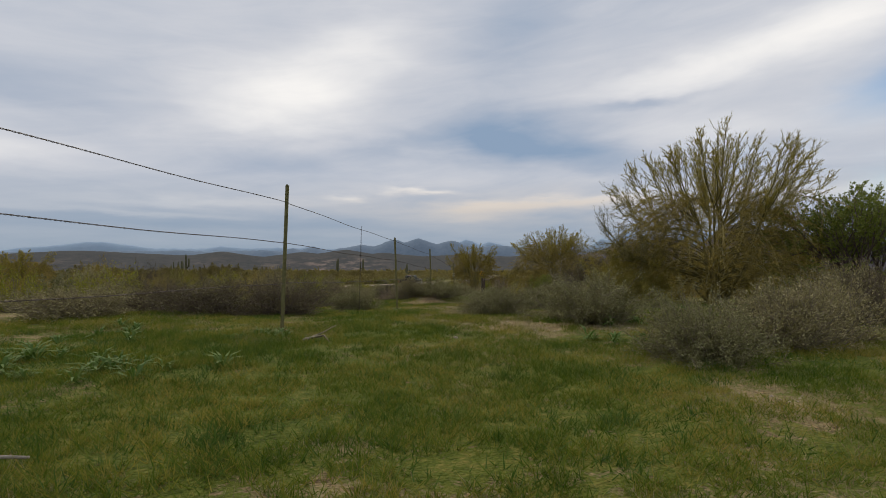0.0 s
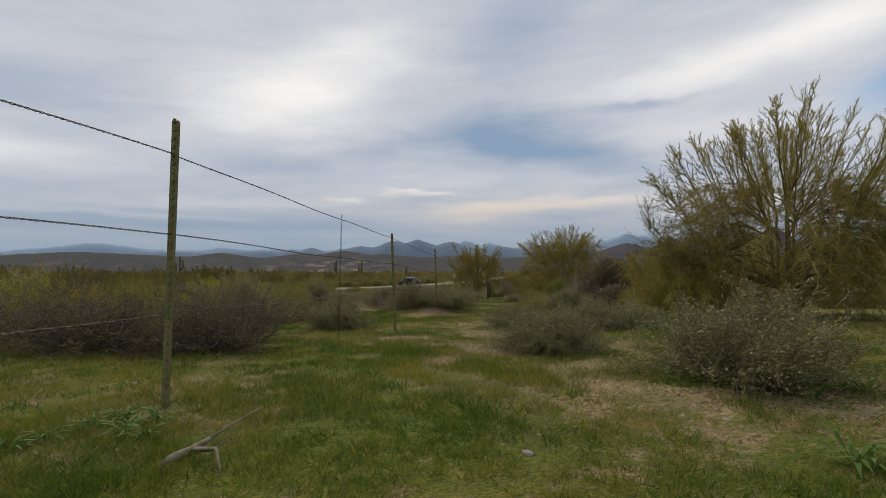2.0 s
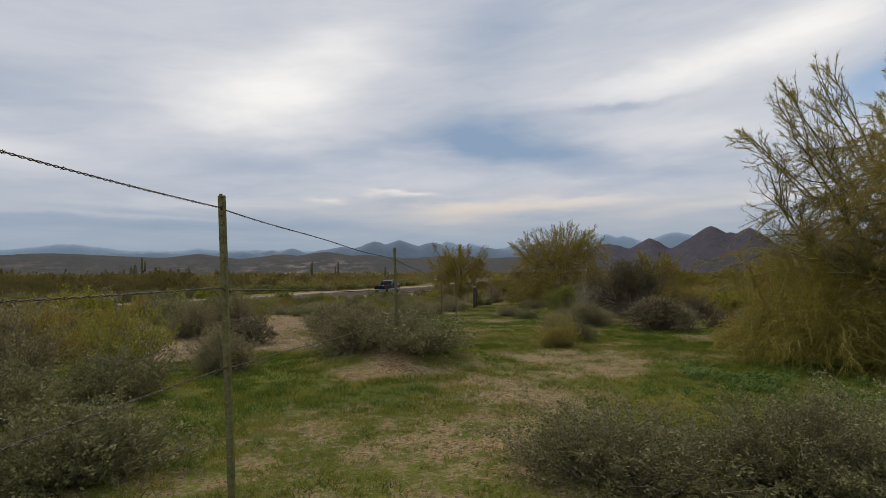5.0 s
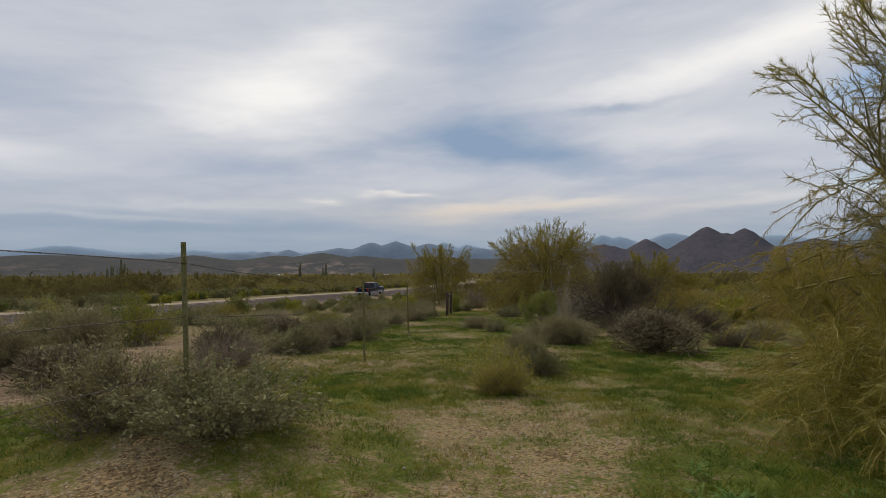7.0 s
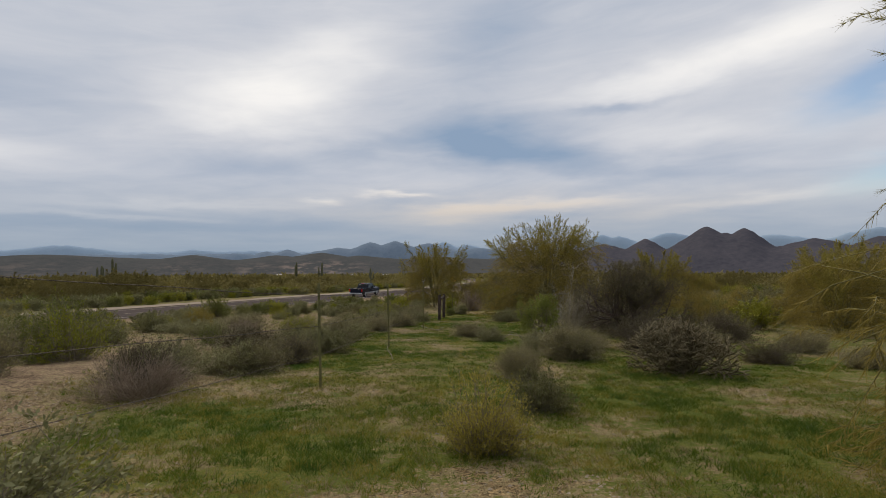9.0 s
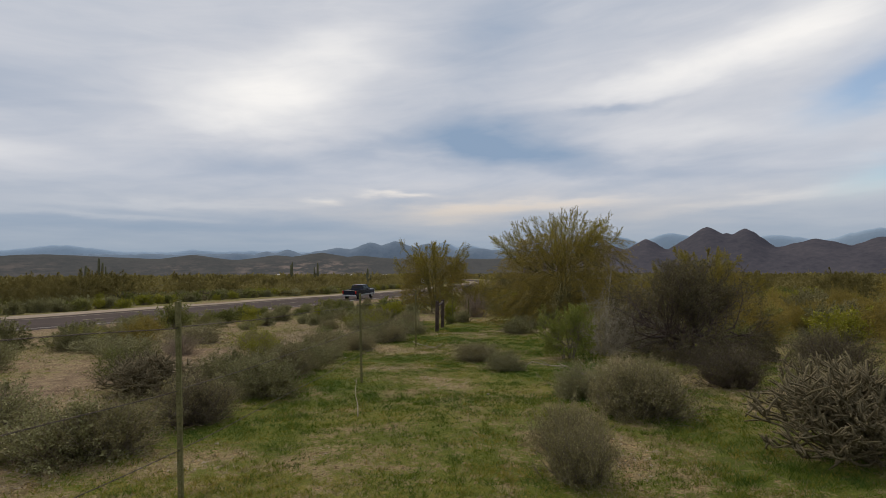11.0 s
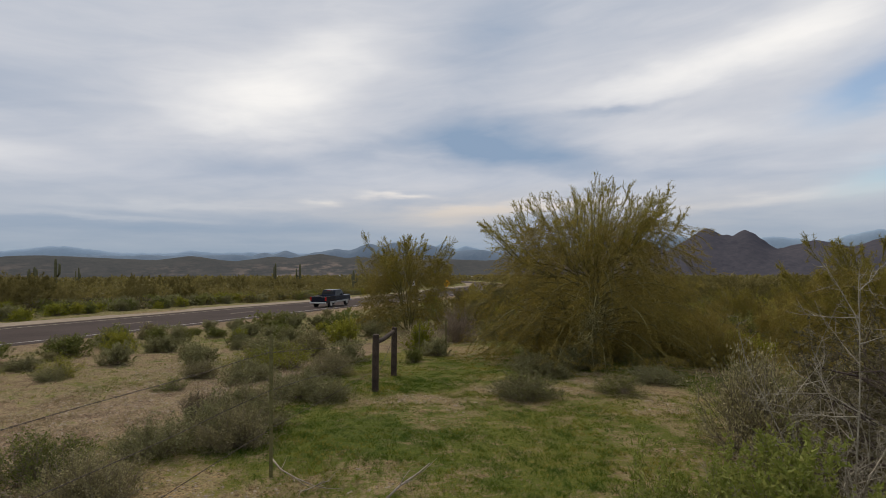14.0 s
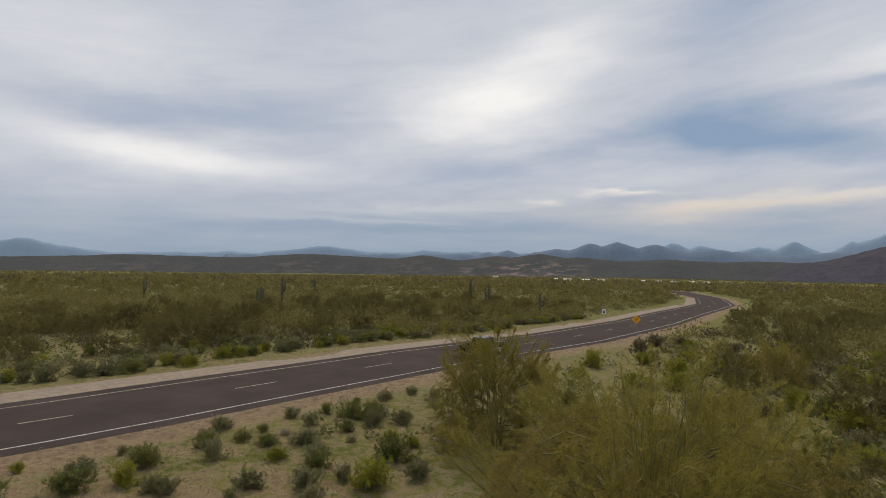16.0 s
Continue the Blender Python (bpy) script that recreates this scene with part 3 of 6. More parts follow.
# far and mid range: their blue is air haze put into the colour
ridge("backdrop_far_range", "distant mountain range under cloud, blue haze painted in its colour", 4500, 150, -78, 78,
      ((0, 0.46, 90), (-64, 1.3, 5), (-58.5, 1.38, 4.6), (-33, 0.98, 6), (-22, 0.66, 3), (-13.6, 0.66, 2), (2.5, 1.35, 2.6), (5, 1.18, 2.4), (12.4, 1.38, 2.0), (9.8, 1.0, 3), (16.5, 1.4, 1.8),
       (18.8, 1.92, 3.4), (25.4, 2.05, 5.0), (20.5, 1.75, 4.0), (34.3, 1.75, 7), (41.5, 2.1, 6), (48, 2.5, 5), (58, 2.2, 6)), -170, M_FAR_HAZE, 31, 0.07)
ridge("backdrop_mid_range", "low range in the distance, bluish haze painted in its colour", 3600, 260, -44, 44,
      ((0, 0.25, 40), (-13.6, 0.66, 1.4), (-15.6, 0.5, 1.2), (-8.5, 0.84, 3), (-5.2, 1.36, 2.6), (-2.6, 1.46, 3.0), (0.8, 1.2, 3), (6, 0.75, 4), (16, 0.5, 5), (24, 0.6, 6)), -140, M_MID_HAZE, 41, 0.05)
ridge("backdrop_near_hills", "low dark desert hills with pale eroded banks", 2700, 420, -78, 20,
      ((-66, -0.05, 14), (-50, 0.02, 14), (-34, 0.16, 9), (-22.4, 0.10, 3.2), (-10.2, 0.30, 3.6), (-14.6, 0.05, 3.0), (-6.4, 0.0, 3.5), (2, -0.2, 5), (10, -0.3, 4)),
      -112, M_HILL, 51, 0.022, ((-12.6, 1.0, 2.2), (-9.0, 1.0, 3.0), (-17, 0.6, 2), (-24, 0.45, 3), (-35, 0.35, 5), (-50, 0.3, 6)), -0.55)
ridge("backdrop_butte", "dark twin-peaked desert mountain", 2400, 500, 10, 76,
      ((22.9, 1.60, 2.8), (19.0, 1.05, 4.6), (28.4, 2.62, 3.7), (31.5, 2.46, 2.9), (30, 2.0, 4.0), (37, 1.42, 5.0), (42, 1.5, 5), (48, 1.6, 6), (58, 1.7, 7), (66, 1.5, 7)), -92, M_BUTTE, 61, 0.05, (), -0.9)



# ---- plants ----
def shrub(name, label, category, seed, r, h, stems, leaf, twig, per=14, leaf_len=0.045, leaf_w=0.36, upright=0.35, bare=0.0, wiry=2):
    """A desert shrub of radius r and height h: a crown of forking stems from the base, with leaves about the twig ends."""
    rng = np.random.default_rng(seed)
    tubes, tips, ways = Tubes(), [], []
    boughs = []
    for s in range(max(7, stems // 9)):
        a = s * 2.4 + rng.uniform(-0.4, 0.4)
        lean = math.acos(1 - rng.random() * (1 - upright * 0.6)) * 0.98
        boughs.append((np.array((math.cos(a) * math.sin(lean), math.sin(a) * math.sin(lean), max(math.cos(lean), 0.05))), rng.uniform(0.72, 1.06)))
    for s in range(stems):
        main, lump = boughs[s % len(boughs)]
        out = unit((main + rng.normal(0, 0.17, 3))[None])[0]
        out[2] = max(out[2], 0.04)
        reach = lump * rng.uniform(0.74, 1.02) / math.sqrt((math.hypot(out[0], out[1]) / r) ** 2 + (out[2] / h) ** 2)
        p0 = np.array((rng.normal(0, 0.12 * r), rng.normal(0, 0.12 * r), -0.04))
        p3 = p0 + out * reach
        mid = p0 + (p3 - p0) * 0.5 + rng.normal(0, 0.06, 3) * r + np.array((0, 0, -0.06 * h))
        tubes.add([p0, mid, p3], (0.0075 * (0.6 + r * 0.5), 0.0045, 0.0015), 3, False)
        for k in range(wiry):
            q = rng.uniform(0.35, 0.95)
            b0 = mid + (p3 - mid) * q if k % 2 else p0 + (mid - p0) * (0.4 + 0.6 * q)
            w = unit((out + rng.normal(0, 0.55, 3) + np.array((0, 0, 0.25)))[None])[0]
            L = rng.uniform(0.12, 0.30) * (r + h) * 0.7
            b1 = b0 + w * L
            b1[2] = max(b1[2], 0.03)
            tubes.add([b0, b0 + (b1 - b0) * 0.55 + rng.normal(0, 0.015, 3), b1], (0.0035, 0.0025, 0.0012), 3, False)
            tips.append(b1), ways.append(w)
        tips.append(p3), ways.append(unit((p3 - mid)[None])[0])
    tips, ways = np.array(tips), np.array(ways)
    if bare:
        keep = rng.random(len(tips)) > bare
        tips, ways = tips[keep], ways[keep]
    root = tagged(new(name), label, category)
    part("woody_stem", tubes.mesh(name + "_stem", twig), twig, root)
    if leaf is not None and len(tips):
        part("foliage", leaf_mesh(name + "_foliage", rng, tips, ways, per, 0.014 * (r + h) * 0.7 + 0.008, leaf_len, leaf_w, leaf, 0.16 * (r + h) * 0.6), leaf, root)
    return root


def cholla(name, label, seed, r, h, arms):
    """A cane cactus: many jointed spiny arms that fork outwards."""
    rng = np.random.default_rng(seed)
    tubes, spines_p, spines_d = Tubes(), [], []

    def arm(p, d, L, rad, level):
        pts = [p]
        for i in range(3):
            d = unit((d + rng.normal(0, 0.22, 3) + np.array((0, 0, 0.10)))[None])[0]
            pts.append(pts[-1] + d * L / 3)
        tubes.add(pts, (rad * 0.8, rad, rad, rad * 0.6), 5)
        for i in range(9):
            q = rng.random()
            j = min(int(q * 3), 2)
            spines_p.append(pts[j] + (pts[j + 1] - pts[j]) * (q * 3 - j))
            spines_d.append(unit(rng.normal(0, 1, (1, 3)))[0])
        if level < 3:
            for _ in range(rng.integers(2, 4)):
                w = unit((d + rng.normal(0, 0.6, 3))[None])[0]
                if (pts[-1][2] > 0.1 or w[2] > 0) and np.hypot(*(pts[-1][:2])) < r and pts[-1][2] < h:
                    arm(pts[-1], w, L * rng.uniform(0.6, 0.9), rad * 0.85, level + 1)
    for _ in range(arms):
        a, e = rng.uniform(0, 2 * math.pi), rng.uniform(0.15, 1.3)
        arm(np.array((rng.normal(0, 0.12 * r), rng.normal(0, 0.12 * r), -0.03)), np.array((math.cos(a) * math.cos(e), math.sin(a) * math.cos(e), math.sin(e))), 0.30 * (r + h) / 2 + 0.10, 0.019, 0)
    root = tagged(new(name), label, "cactus")
    part("jointed_stem", tubes.mesh(name + "_stem", M_CHOLLA), M_CHOLLA, root)
    sp, sd = np.repeat(np.array(spines_p), 2, 0), unit(np.repeat(np.array(spines_d), 2, 0) + rng.normal(0, 0.5, (len(spines_d) * 2, 3)))
    ss = unit(np.cross(sd, rng.normal(0, 1, sd.shape)))
    L = rng.uniform(0.03, 0.06, len(sp))
    v, f = blades(sp, sd, ss, L, L * 0.10)
    part("spine_cover", mesh_of(name + "_spines", v, f, M_SPINE, 4), M_SPINE, root, "straw-coloured spines")
    return root


def palo_verde(name, label, seed, H, R, limbs=8, forks=(5, 5, 5), skirt=3, leaf=None, bark=None, per=9, leaf_len=0.05, thin=1.0, category="tree", low=0.22, leaf_w=0.22, fine=True, hang=1.25):
    """A many-stemmed tree: limbs sweep out and up, fork three times and end in brooms of green twigs with tiny leaves."""
    rng = np.random.default_rng(seed)
    wood, broom, tips, ways = Tubes(), Tubes(), [], []
    leaf, bark = leaf or M_OLIVE, bark or M_PALO_BARK
    lengths = (0.50 * H, 0.30 * H, 0.20 * H, 0.115 * H)
    radii = (0.016 * H, 0.0062 * H, 0.0024 * H, 0.0007 * H)

    def grow(p, d, level, droop, size):
        L = lengths[level] * rng.uniform(0.75, 1.2) * size
        n = (5, 4, 3, 3)[level]
        rise = (0.10, 0.20, 0.26, 0.20)[level] * (1 - droop) - (0.10, 0.22, 0.30, 0.34)[level] * droop
        pts, r0 = [p], radii[level] * thin * (0.7 + 0.3 * size)
        for i in range(n):
            d = unit((d + rng.normal(0, (0.15, 0.17, 0.16, 0.14)[level], 3) + np.array((0, 0, rise)))[None])[0]
            q = pts[-1] + d * L / n
            q[2] = max(q[2], 0.06 + 0.1 * rng.random())
            pts.append(q)
        rr = [r0 * (1 - 0.62 * i / n) for i in range(n + 1)]
        if fine or level < 3:
            (wood if level < 2 or not fine else broom).add(pts, rr, (6, 4, 3, 3)[level], False)
        if level == 3:
            tips.append(pts[-1]), ways.append(d)
            return
        for k in range(forks[level] + (1 if rng.random() < 0.4 else 0)):
            q = rng.uniform(0.30 if level else 0.38, 1.0) * n
            i = min(int(q), n - 1)
            at = pts[i] + (pts[i + 1] - pts[i]) * (q - i)
            dd = pts[i + 1] - pts[i]
            w = unit((unit(dd[None])[0] * 1.1 + rng.normal(0, (0.55, 0.5, 0.45)[level], 3))[None])[0]
            grow(at, w, level + 1, droop, size)
    for s in range(limbs):
        a = 2 * math.pi * (s + rng.uniform(-0.3, 0.3)) / limbs
        e = radians(rng.uniform(38, 78))
        spread = R / H * 1.35
        d = unit(np.array([[math.cos(a) * math.cos(e) * spread, math.sin(a) * math.cos(e) * spread, math.sin(e)]]))[0]
        grow(np.array((math.cos(a) * 0.12, math.sin(a) * 0.12, -0.1)), d, 0, 0.0, rng.uniform(0.8, 1.1))
    for s in range(skirt):
        a = 2 * math.pi * (s + rng.uniform(-0.4, 0.4)) / max(skirt, 1)
        d = unit(np.array([[math.cos(a), math.sin(a), rng.uniform(low, low + 0.35)]]))[0]
        grow(np.array((0, 0, 0.15 * H * rng.random() + 0.1)), d, 0, 0.55, R / H * hang)
    tips, ways = np.array(tips), np.array(ways)
    # bring the whole to its height and spread
    crown_tips = tips[tips[:, 2] > 0.35 * tips[:, 2].max()]
    far_out = np.percentile(np.hypot(crown_tips[:, 0], crown_tips[:, 1]), 92)
    fit = np.array((R / far_out, R / far_out, H / np.percentile(tips[:, 2], 98.5)))

    def tame(p):
        """Bends stray twigs back towards the crown."""
        p = np.asarray(p, float) * fit
        q = np.hypot(p[:, 0], p[:, 1])
        k = np.where(q > R, (R + (q - R) * 0.25) / np.maximum(q, 1e-6), 1.0)
        p[:, 0], p[:, 1] = p[:, 0] * k, p[:, 1] * k
        p[:, 2] = np.where(p[:, 2] > H, H + (p[:, 2] - H) * 0.25, p[:, 2])
        return p
    tips = tame(tips)
    for tb in (wood, broom):
        if tb.v:
            tb.v = list(tame(tb.v))
    root = tagged(new(name), label, category)
    part("trunk", wood.mesh(name + "_trunk", bark), bark, root)
    crown = part("crown", leaf_mesh(name + "_leaves", rng, tips, ways, per, (0.005 if fine else 0.012) * H, leaf_len, leaf_w, leaf, 0.09 * H, 3), leaf, root)
    if fine:
        part("broom", broom.mesh(name + "_broom", bark), bark, crown)
    return root


def broom_tree(name, label, seed, H, R, limbs, each, skirt, per=40, twig=0.15, wide=0.006, sec=14, reach=1.0, category="tree", leaf=None, under=None, bark=None, low=0.05, stout=1.0, dome=0.3, boughs=(), bunch=0.085, drape=0.42, loose=0.45):
    """A palo verde: forked limbs that end in upright plumes of green twigs, over a skirt of drooping duller ones; boughs are open, nearly bare limbs (middle, tip)."""
    rng = np.random.default_rng(seed)
    leaf, under, bark = leaf or M_OLIVE, under or M_OLIVE_DULL, bark or M_PALO_BARK
    wood, sprays = Tubes(), ([], [])

    def bend(a, b, c, n):
        s = np.linspace(0, 1, n)[:, None]
        return list(a * (1 - s) ** 2 + b * 2 * s * (1 - s) + c * s * s + rng.normal(0, 0.006 * H, (n, 3)) * np.sin(s * 3.1))

    def spray(p, d, L, droop, bin_):
        e = p + d * L + np.array((0, 0, droop * L))
        pts = bend(p, p + d * L * 0.5, e, 4)
        pts[-1][2] = max(pts[-1][2], 0.05)
        wood.add(pts, (0.0011 * H * stout, 0.0009 * H * stout, 0.0007 * H * stout, 0.0003 * H), 3, False)
        bin_.append(np.array(pts))

    def fork_out(p, d, L, rad, level):
        """An open branch: it forks again and again, and bears few leaves."""
        pts = bend(p, p + d * L * 0.5 + rng.normal(0, 0.05 * L, 3), p + d * L + np.array((0, 0, 0.10 * L)), 5)
        wood.add(pts, [rad * (1 - 0.8 * k / 4) for k in range(5)], 4 if level < 2 else 3, False)
        if level == 3:
            return
        for k in range((9, 6, 5)[level]):
            q = rng.uniform(0.6, 3.99)
            at_ = pts[int(q)] + (pts[int(q) + 1] - pts[int(q)]) * (q % 1)
            fork_out(at_, unit((d + rng.normal(0, 0.48, 3) + np.array((0, 0, 0.12)))[None])[0], L * (0.46, 0.42, 0.36)[level] * rng.uniform(0.6, 1.15), rad * 0.50, level + 1)

    for i in range(limbs):
        a, u = i * 2.4 + rng.uniform(-0.3, 0.3), math.sqrt((i + 0.4) / limbs)
        out = np.array((math.cos(a), math.sin(a), 0.0))
        top = H * (1.0 - dome * u ** 2.2) * rng.uniform(0.86, 1.03)
        head = out * R * u * 0.88 * rng.uniform(0.9, 1.08) + np.array((0, 0, top))
        axis = unit((out * (0.2 + 0.8 * u) * rng.uniform(0.5, 1.1) + np.array((0, 0, 1.0)))[None])[0]
        fork = head - axis * H * 0.46
        start = out * 0.15 + np.array((0, 0, -0.1))
        limb = bend(start, start * 0.4 + fork * 0.6 + np.array((0, 0, -0.10 * H)) * u, fork, 6)
        wood.add(limb, [0.0105 * H * (1 - 0.55 * k / 5) for k in range(6)], 6, False)
        for j in range(each):
            tip = head + rng.normal(0, bunch * H, 3) * np.array((1, 1, 0.55)) - np.array((0, 0, 0.03 * H))
            pl = H * rng.uniform(0.22, 0.36)
            ax = unit((unit((tip - fork)[None])[0] + axis * 0.6 + np.array((0, 0, 0.25)))[None])[0]
            foot = tip - ax * pl
            stem = bend(fork, fork * 0.45 + foot * 0.55 - axis * 0.03 * H, foot, 4) + bend(foot, foot + ax * pl * 0.5, tip, 4)[1:]
            wood.add(stem, [0.0046 * H * (1 - k / 7.2) ** 1.2 + 0.0006 * H for k in range(7)], 5, False)
            for k in range(sec):
                q = rng.random() ** 0.9
                p = foot + (tip - foot) * q if k % 4 else fork + (foot - fork) * (0.3 + 0.7 * q)
                spray(p, unit((ax + rng.normal(0, 0.42, 3) + out * 0.12)[None])[0], pl * (0.60 - 0.34 * q) * rng.uniform(0.7, 1.25), 0.04, sprays[0])
            spray(tip, ax, pl * 0.18, 0.0, sprays[0])
    for mid, end in boughs:
        mid, end = np.array(mid), np.array(end)
        base = np.array((0.0, 0.0, 0.12 * H))
        limb = bend(base, mid * 0.5 + base * 0.5 + np.array((0, 0, 0.05 * H)), mid, 6)
        wood.add(limb, [0.011 * H * (1 - 0.6 * k / 5) for k in range(6)], 6, False)
        way = unit((end - mid)[None])[0]
        for k in range(5):
            fork_out(limb[5 - k // 2], unit((way + rng.normal(0, 0.22 * min(k, 2), 3))[None])[0], float(np.linalg.norm(end - mid)) * (1.0 if k == 0 else rng.uniform(0.6, 0.95)), 0.0042 * H, 0)
    for i in range(skirt):
        a, lift = i * 2.4 + rng.uniform(-0.3, 0.3), ((i + 0.5) / skirt) ** 1.15
        out = np.array((math.cos(a), math.sin(a), 0.0))
        far = R * reach * math.sqrt(1 - (0.72 * lift) ** 2) * rng.uniform(0.72, 1.08)
        z0, z1 = H * (0.06 + drape * 0.9 * lift), H * (low + drape * lift) * rng.uniform(0.7, 1.1)
        limb = bend(out * far * 0.30 * lift + np.array((0, 0, z0)), out * far * 0.6 + np.array((0, 0, z0 + H * 0.16)), out * far + np.array((0, 0, z1)), 7)
        wood.add(limb, [0.0058 * H * (1 - 0.55 * lift) * (1 - k / 7.4) ** 1.3 + 0.0006 * H for k in range(7)], 4, False)
        for k in range(int(sec * 1.5)):
            q = 0.4 + 5.59 * rng.random() ** 0.75
            p = limb[int(q)] + (limb[int(q) + 1] - limb[int(q)]) * (q - int(q))
            spray(p, unit((out * 0.55 + rng.normal(0, 0.5, 3) + np.array((0, 0, 0.05)))[None])[0], H * rng.uniform(0.08, 0.19), -0.45, sprays[1])
    root = tagged(new(name), label, category)
    part("trunk", wood.mesh(name + "_trunk", bark), bark, root)
    for title, bin_, mat, fall in (("crown", sprays[0], leaf, 0.12), ("skirt", sprays[1], under, -0.35)):
        s = np.repeat(np.array(bin_), per, 0)
        n = len(s)
        q = 3 * rng.random(n) ** 0.8 * 0.999
        i, f = q.astype(int), (q % 1)[:, None]
        p0, p1 = s[np.arange(n), i], s[np.arange(n), i + 1]
        d = unit(unit(p1 - p0) * 0.9 + rng.normal(0, loose, (n, 3)) + np.array((0, 0, fall)))
        side = unit(np.cross(d, rng.normal(0, 1, (n, 3))))
        L = twig * rng.uniform(0.4, 1.3, n)
        v, fc = slivers(p0 + (p1 - p0) * f, d, side, L, wide * rng.uniform(0.6, 1.3, n))
        part(title, mesh_of(name + "_" + title, v, fc, mat, 3), mat, root)
    return root


def thorn_shrub(name, label, seed, r, h, stems, spire):
    """A leafless shrub: long pale whips with short stiff branches set with thorns, and one that stands up tall."""
    rng = np.random.default_rng(seed)
    tubes, tp, td = Tubes(), [], []

    def whip(p, d, L, rad, level):
        pts = [p]
        for _ in range(5):
            d = unit((d + rng.normal(0, 0.10, 3) + np.array((0, 0, 0.03)))[None])[0]
            pts.append(pts[-1] + d * L / 5)
            pts[-1][2] = max(pts[-1][2], 0.03)
        tubes.add(pts, [rad * (1 - k / 6.5) for k in range(6)], 4 if level == 0 else 3, False)
        for k in range(int(L / (0.022 if level else 0.035))):
            q = rng.random() * 4.999
            tp.append(pts[int(q)] + (pts[int(q) + 1] - pts[int(q)]) * (q % 1))
            td.append(unit((rng.normal(0, 1, 3) + d * 0.5)[None])[0])
        if level < 2:
            for k in range((16, 5)[level]):
                q = rng.uniform(0.6, 4.999)
                at_ = pts[int(q)] + (pts[int(q) + 1] - pts[int(q)]) * (q % 1)
                whip(at_, unit((d * 0.7 + rng.normal(0, 0.65, 3))[None])[0], L * (0.30, 0.42)[level] * rng.uniform(0.5, 1.1), rad * 0.5, level + 1)
    for s in range(stems):
        a, e = s * 2.4 + rng.uniform(-0.3, 0.3), rng.uniform(0.25, 1.25)
        L = 1.0 / math.sqrt((math.cos(e) / r) ** 2 + (math.sin(e) / h) ** 2) * rng.uniform(0.7, 1.05)
        whip(np.array((rng.normal(0, 0.1), rng.normal(0, 0.1), -0.03)), np.array((math.cos(a) * math.cos(e), math.sin(a) * math.cos(e), math.sin(e))), L, 0.009, 0)
    whip(np.array((0.0, 0.0, 0.0)), np.array((0.03, 0.0, 1.0)), spire, 0.012, 0)
    root = tagged(new(name), label, "shrub")
    part("woody_stem", tubes.mesh(name + "_stem", M_DEAD_TWIG), M_DEAD_TWIG, root)
    tp, td = np.array(tp), np.array(td)
    L = rng.uniform(0.015, 0.05, len(tp))
    v, f = slivers(tp, td, unit(np.cross(td, rng.normal(0, 1, td.shape))), L, 0.0045 + 0 * L)
    part("thorn_cover", mesh_of(name + "_thorns", v, f, M_DEAD_TWIG, 3), M_DEAD_TWIG, root)
    return root


def at(x, y, turn=0.0, s=1.0, sz=None, lift=0.0):
    return Matrix.Translation((x, y, float(height(x, y)) + lift)) @ Matrix.Rotation(radians(turn), 4, "Z") @ Matrix.Diagonal((s, s, sz or s, 1))


# kinds of shrub, two forms each: (radius, height) as modelled
KIND = {}


def kind(key, maker, r, h):
    KIND.setdefault(key, []).append([maker, r, h, None])


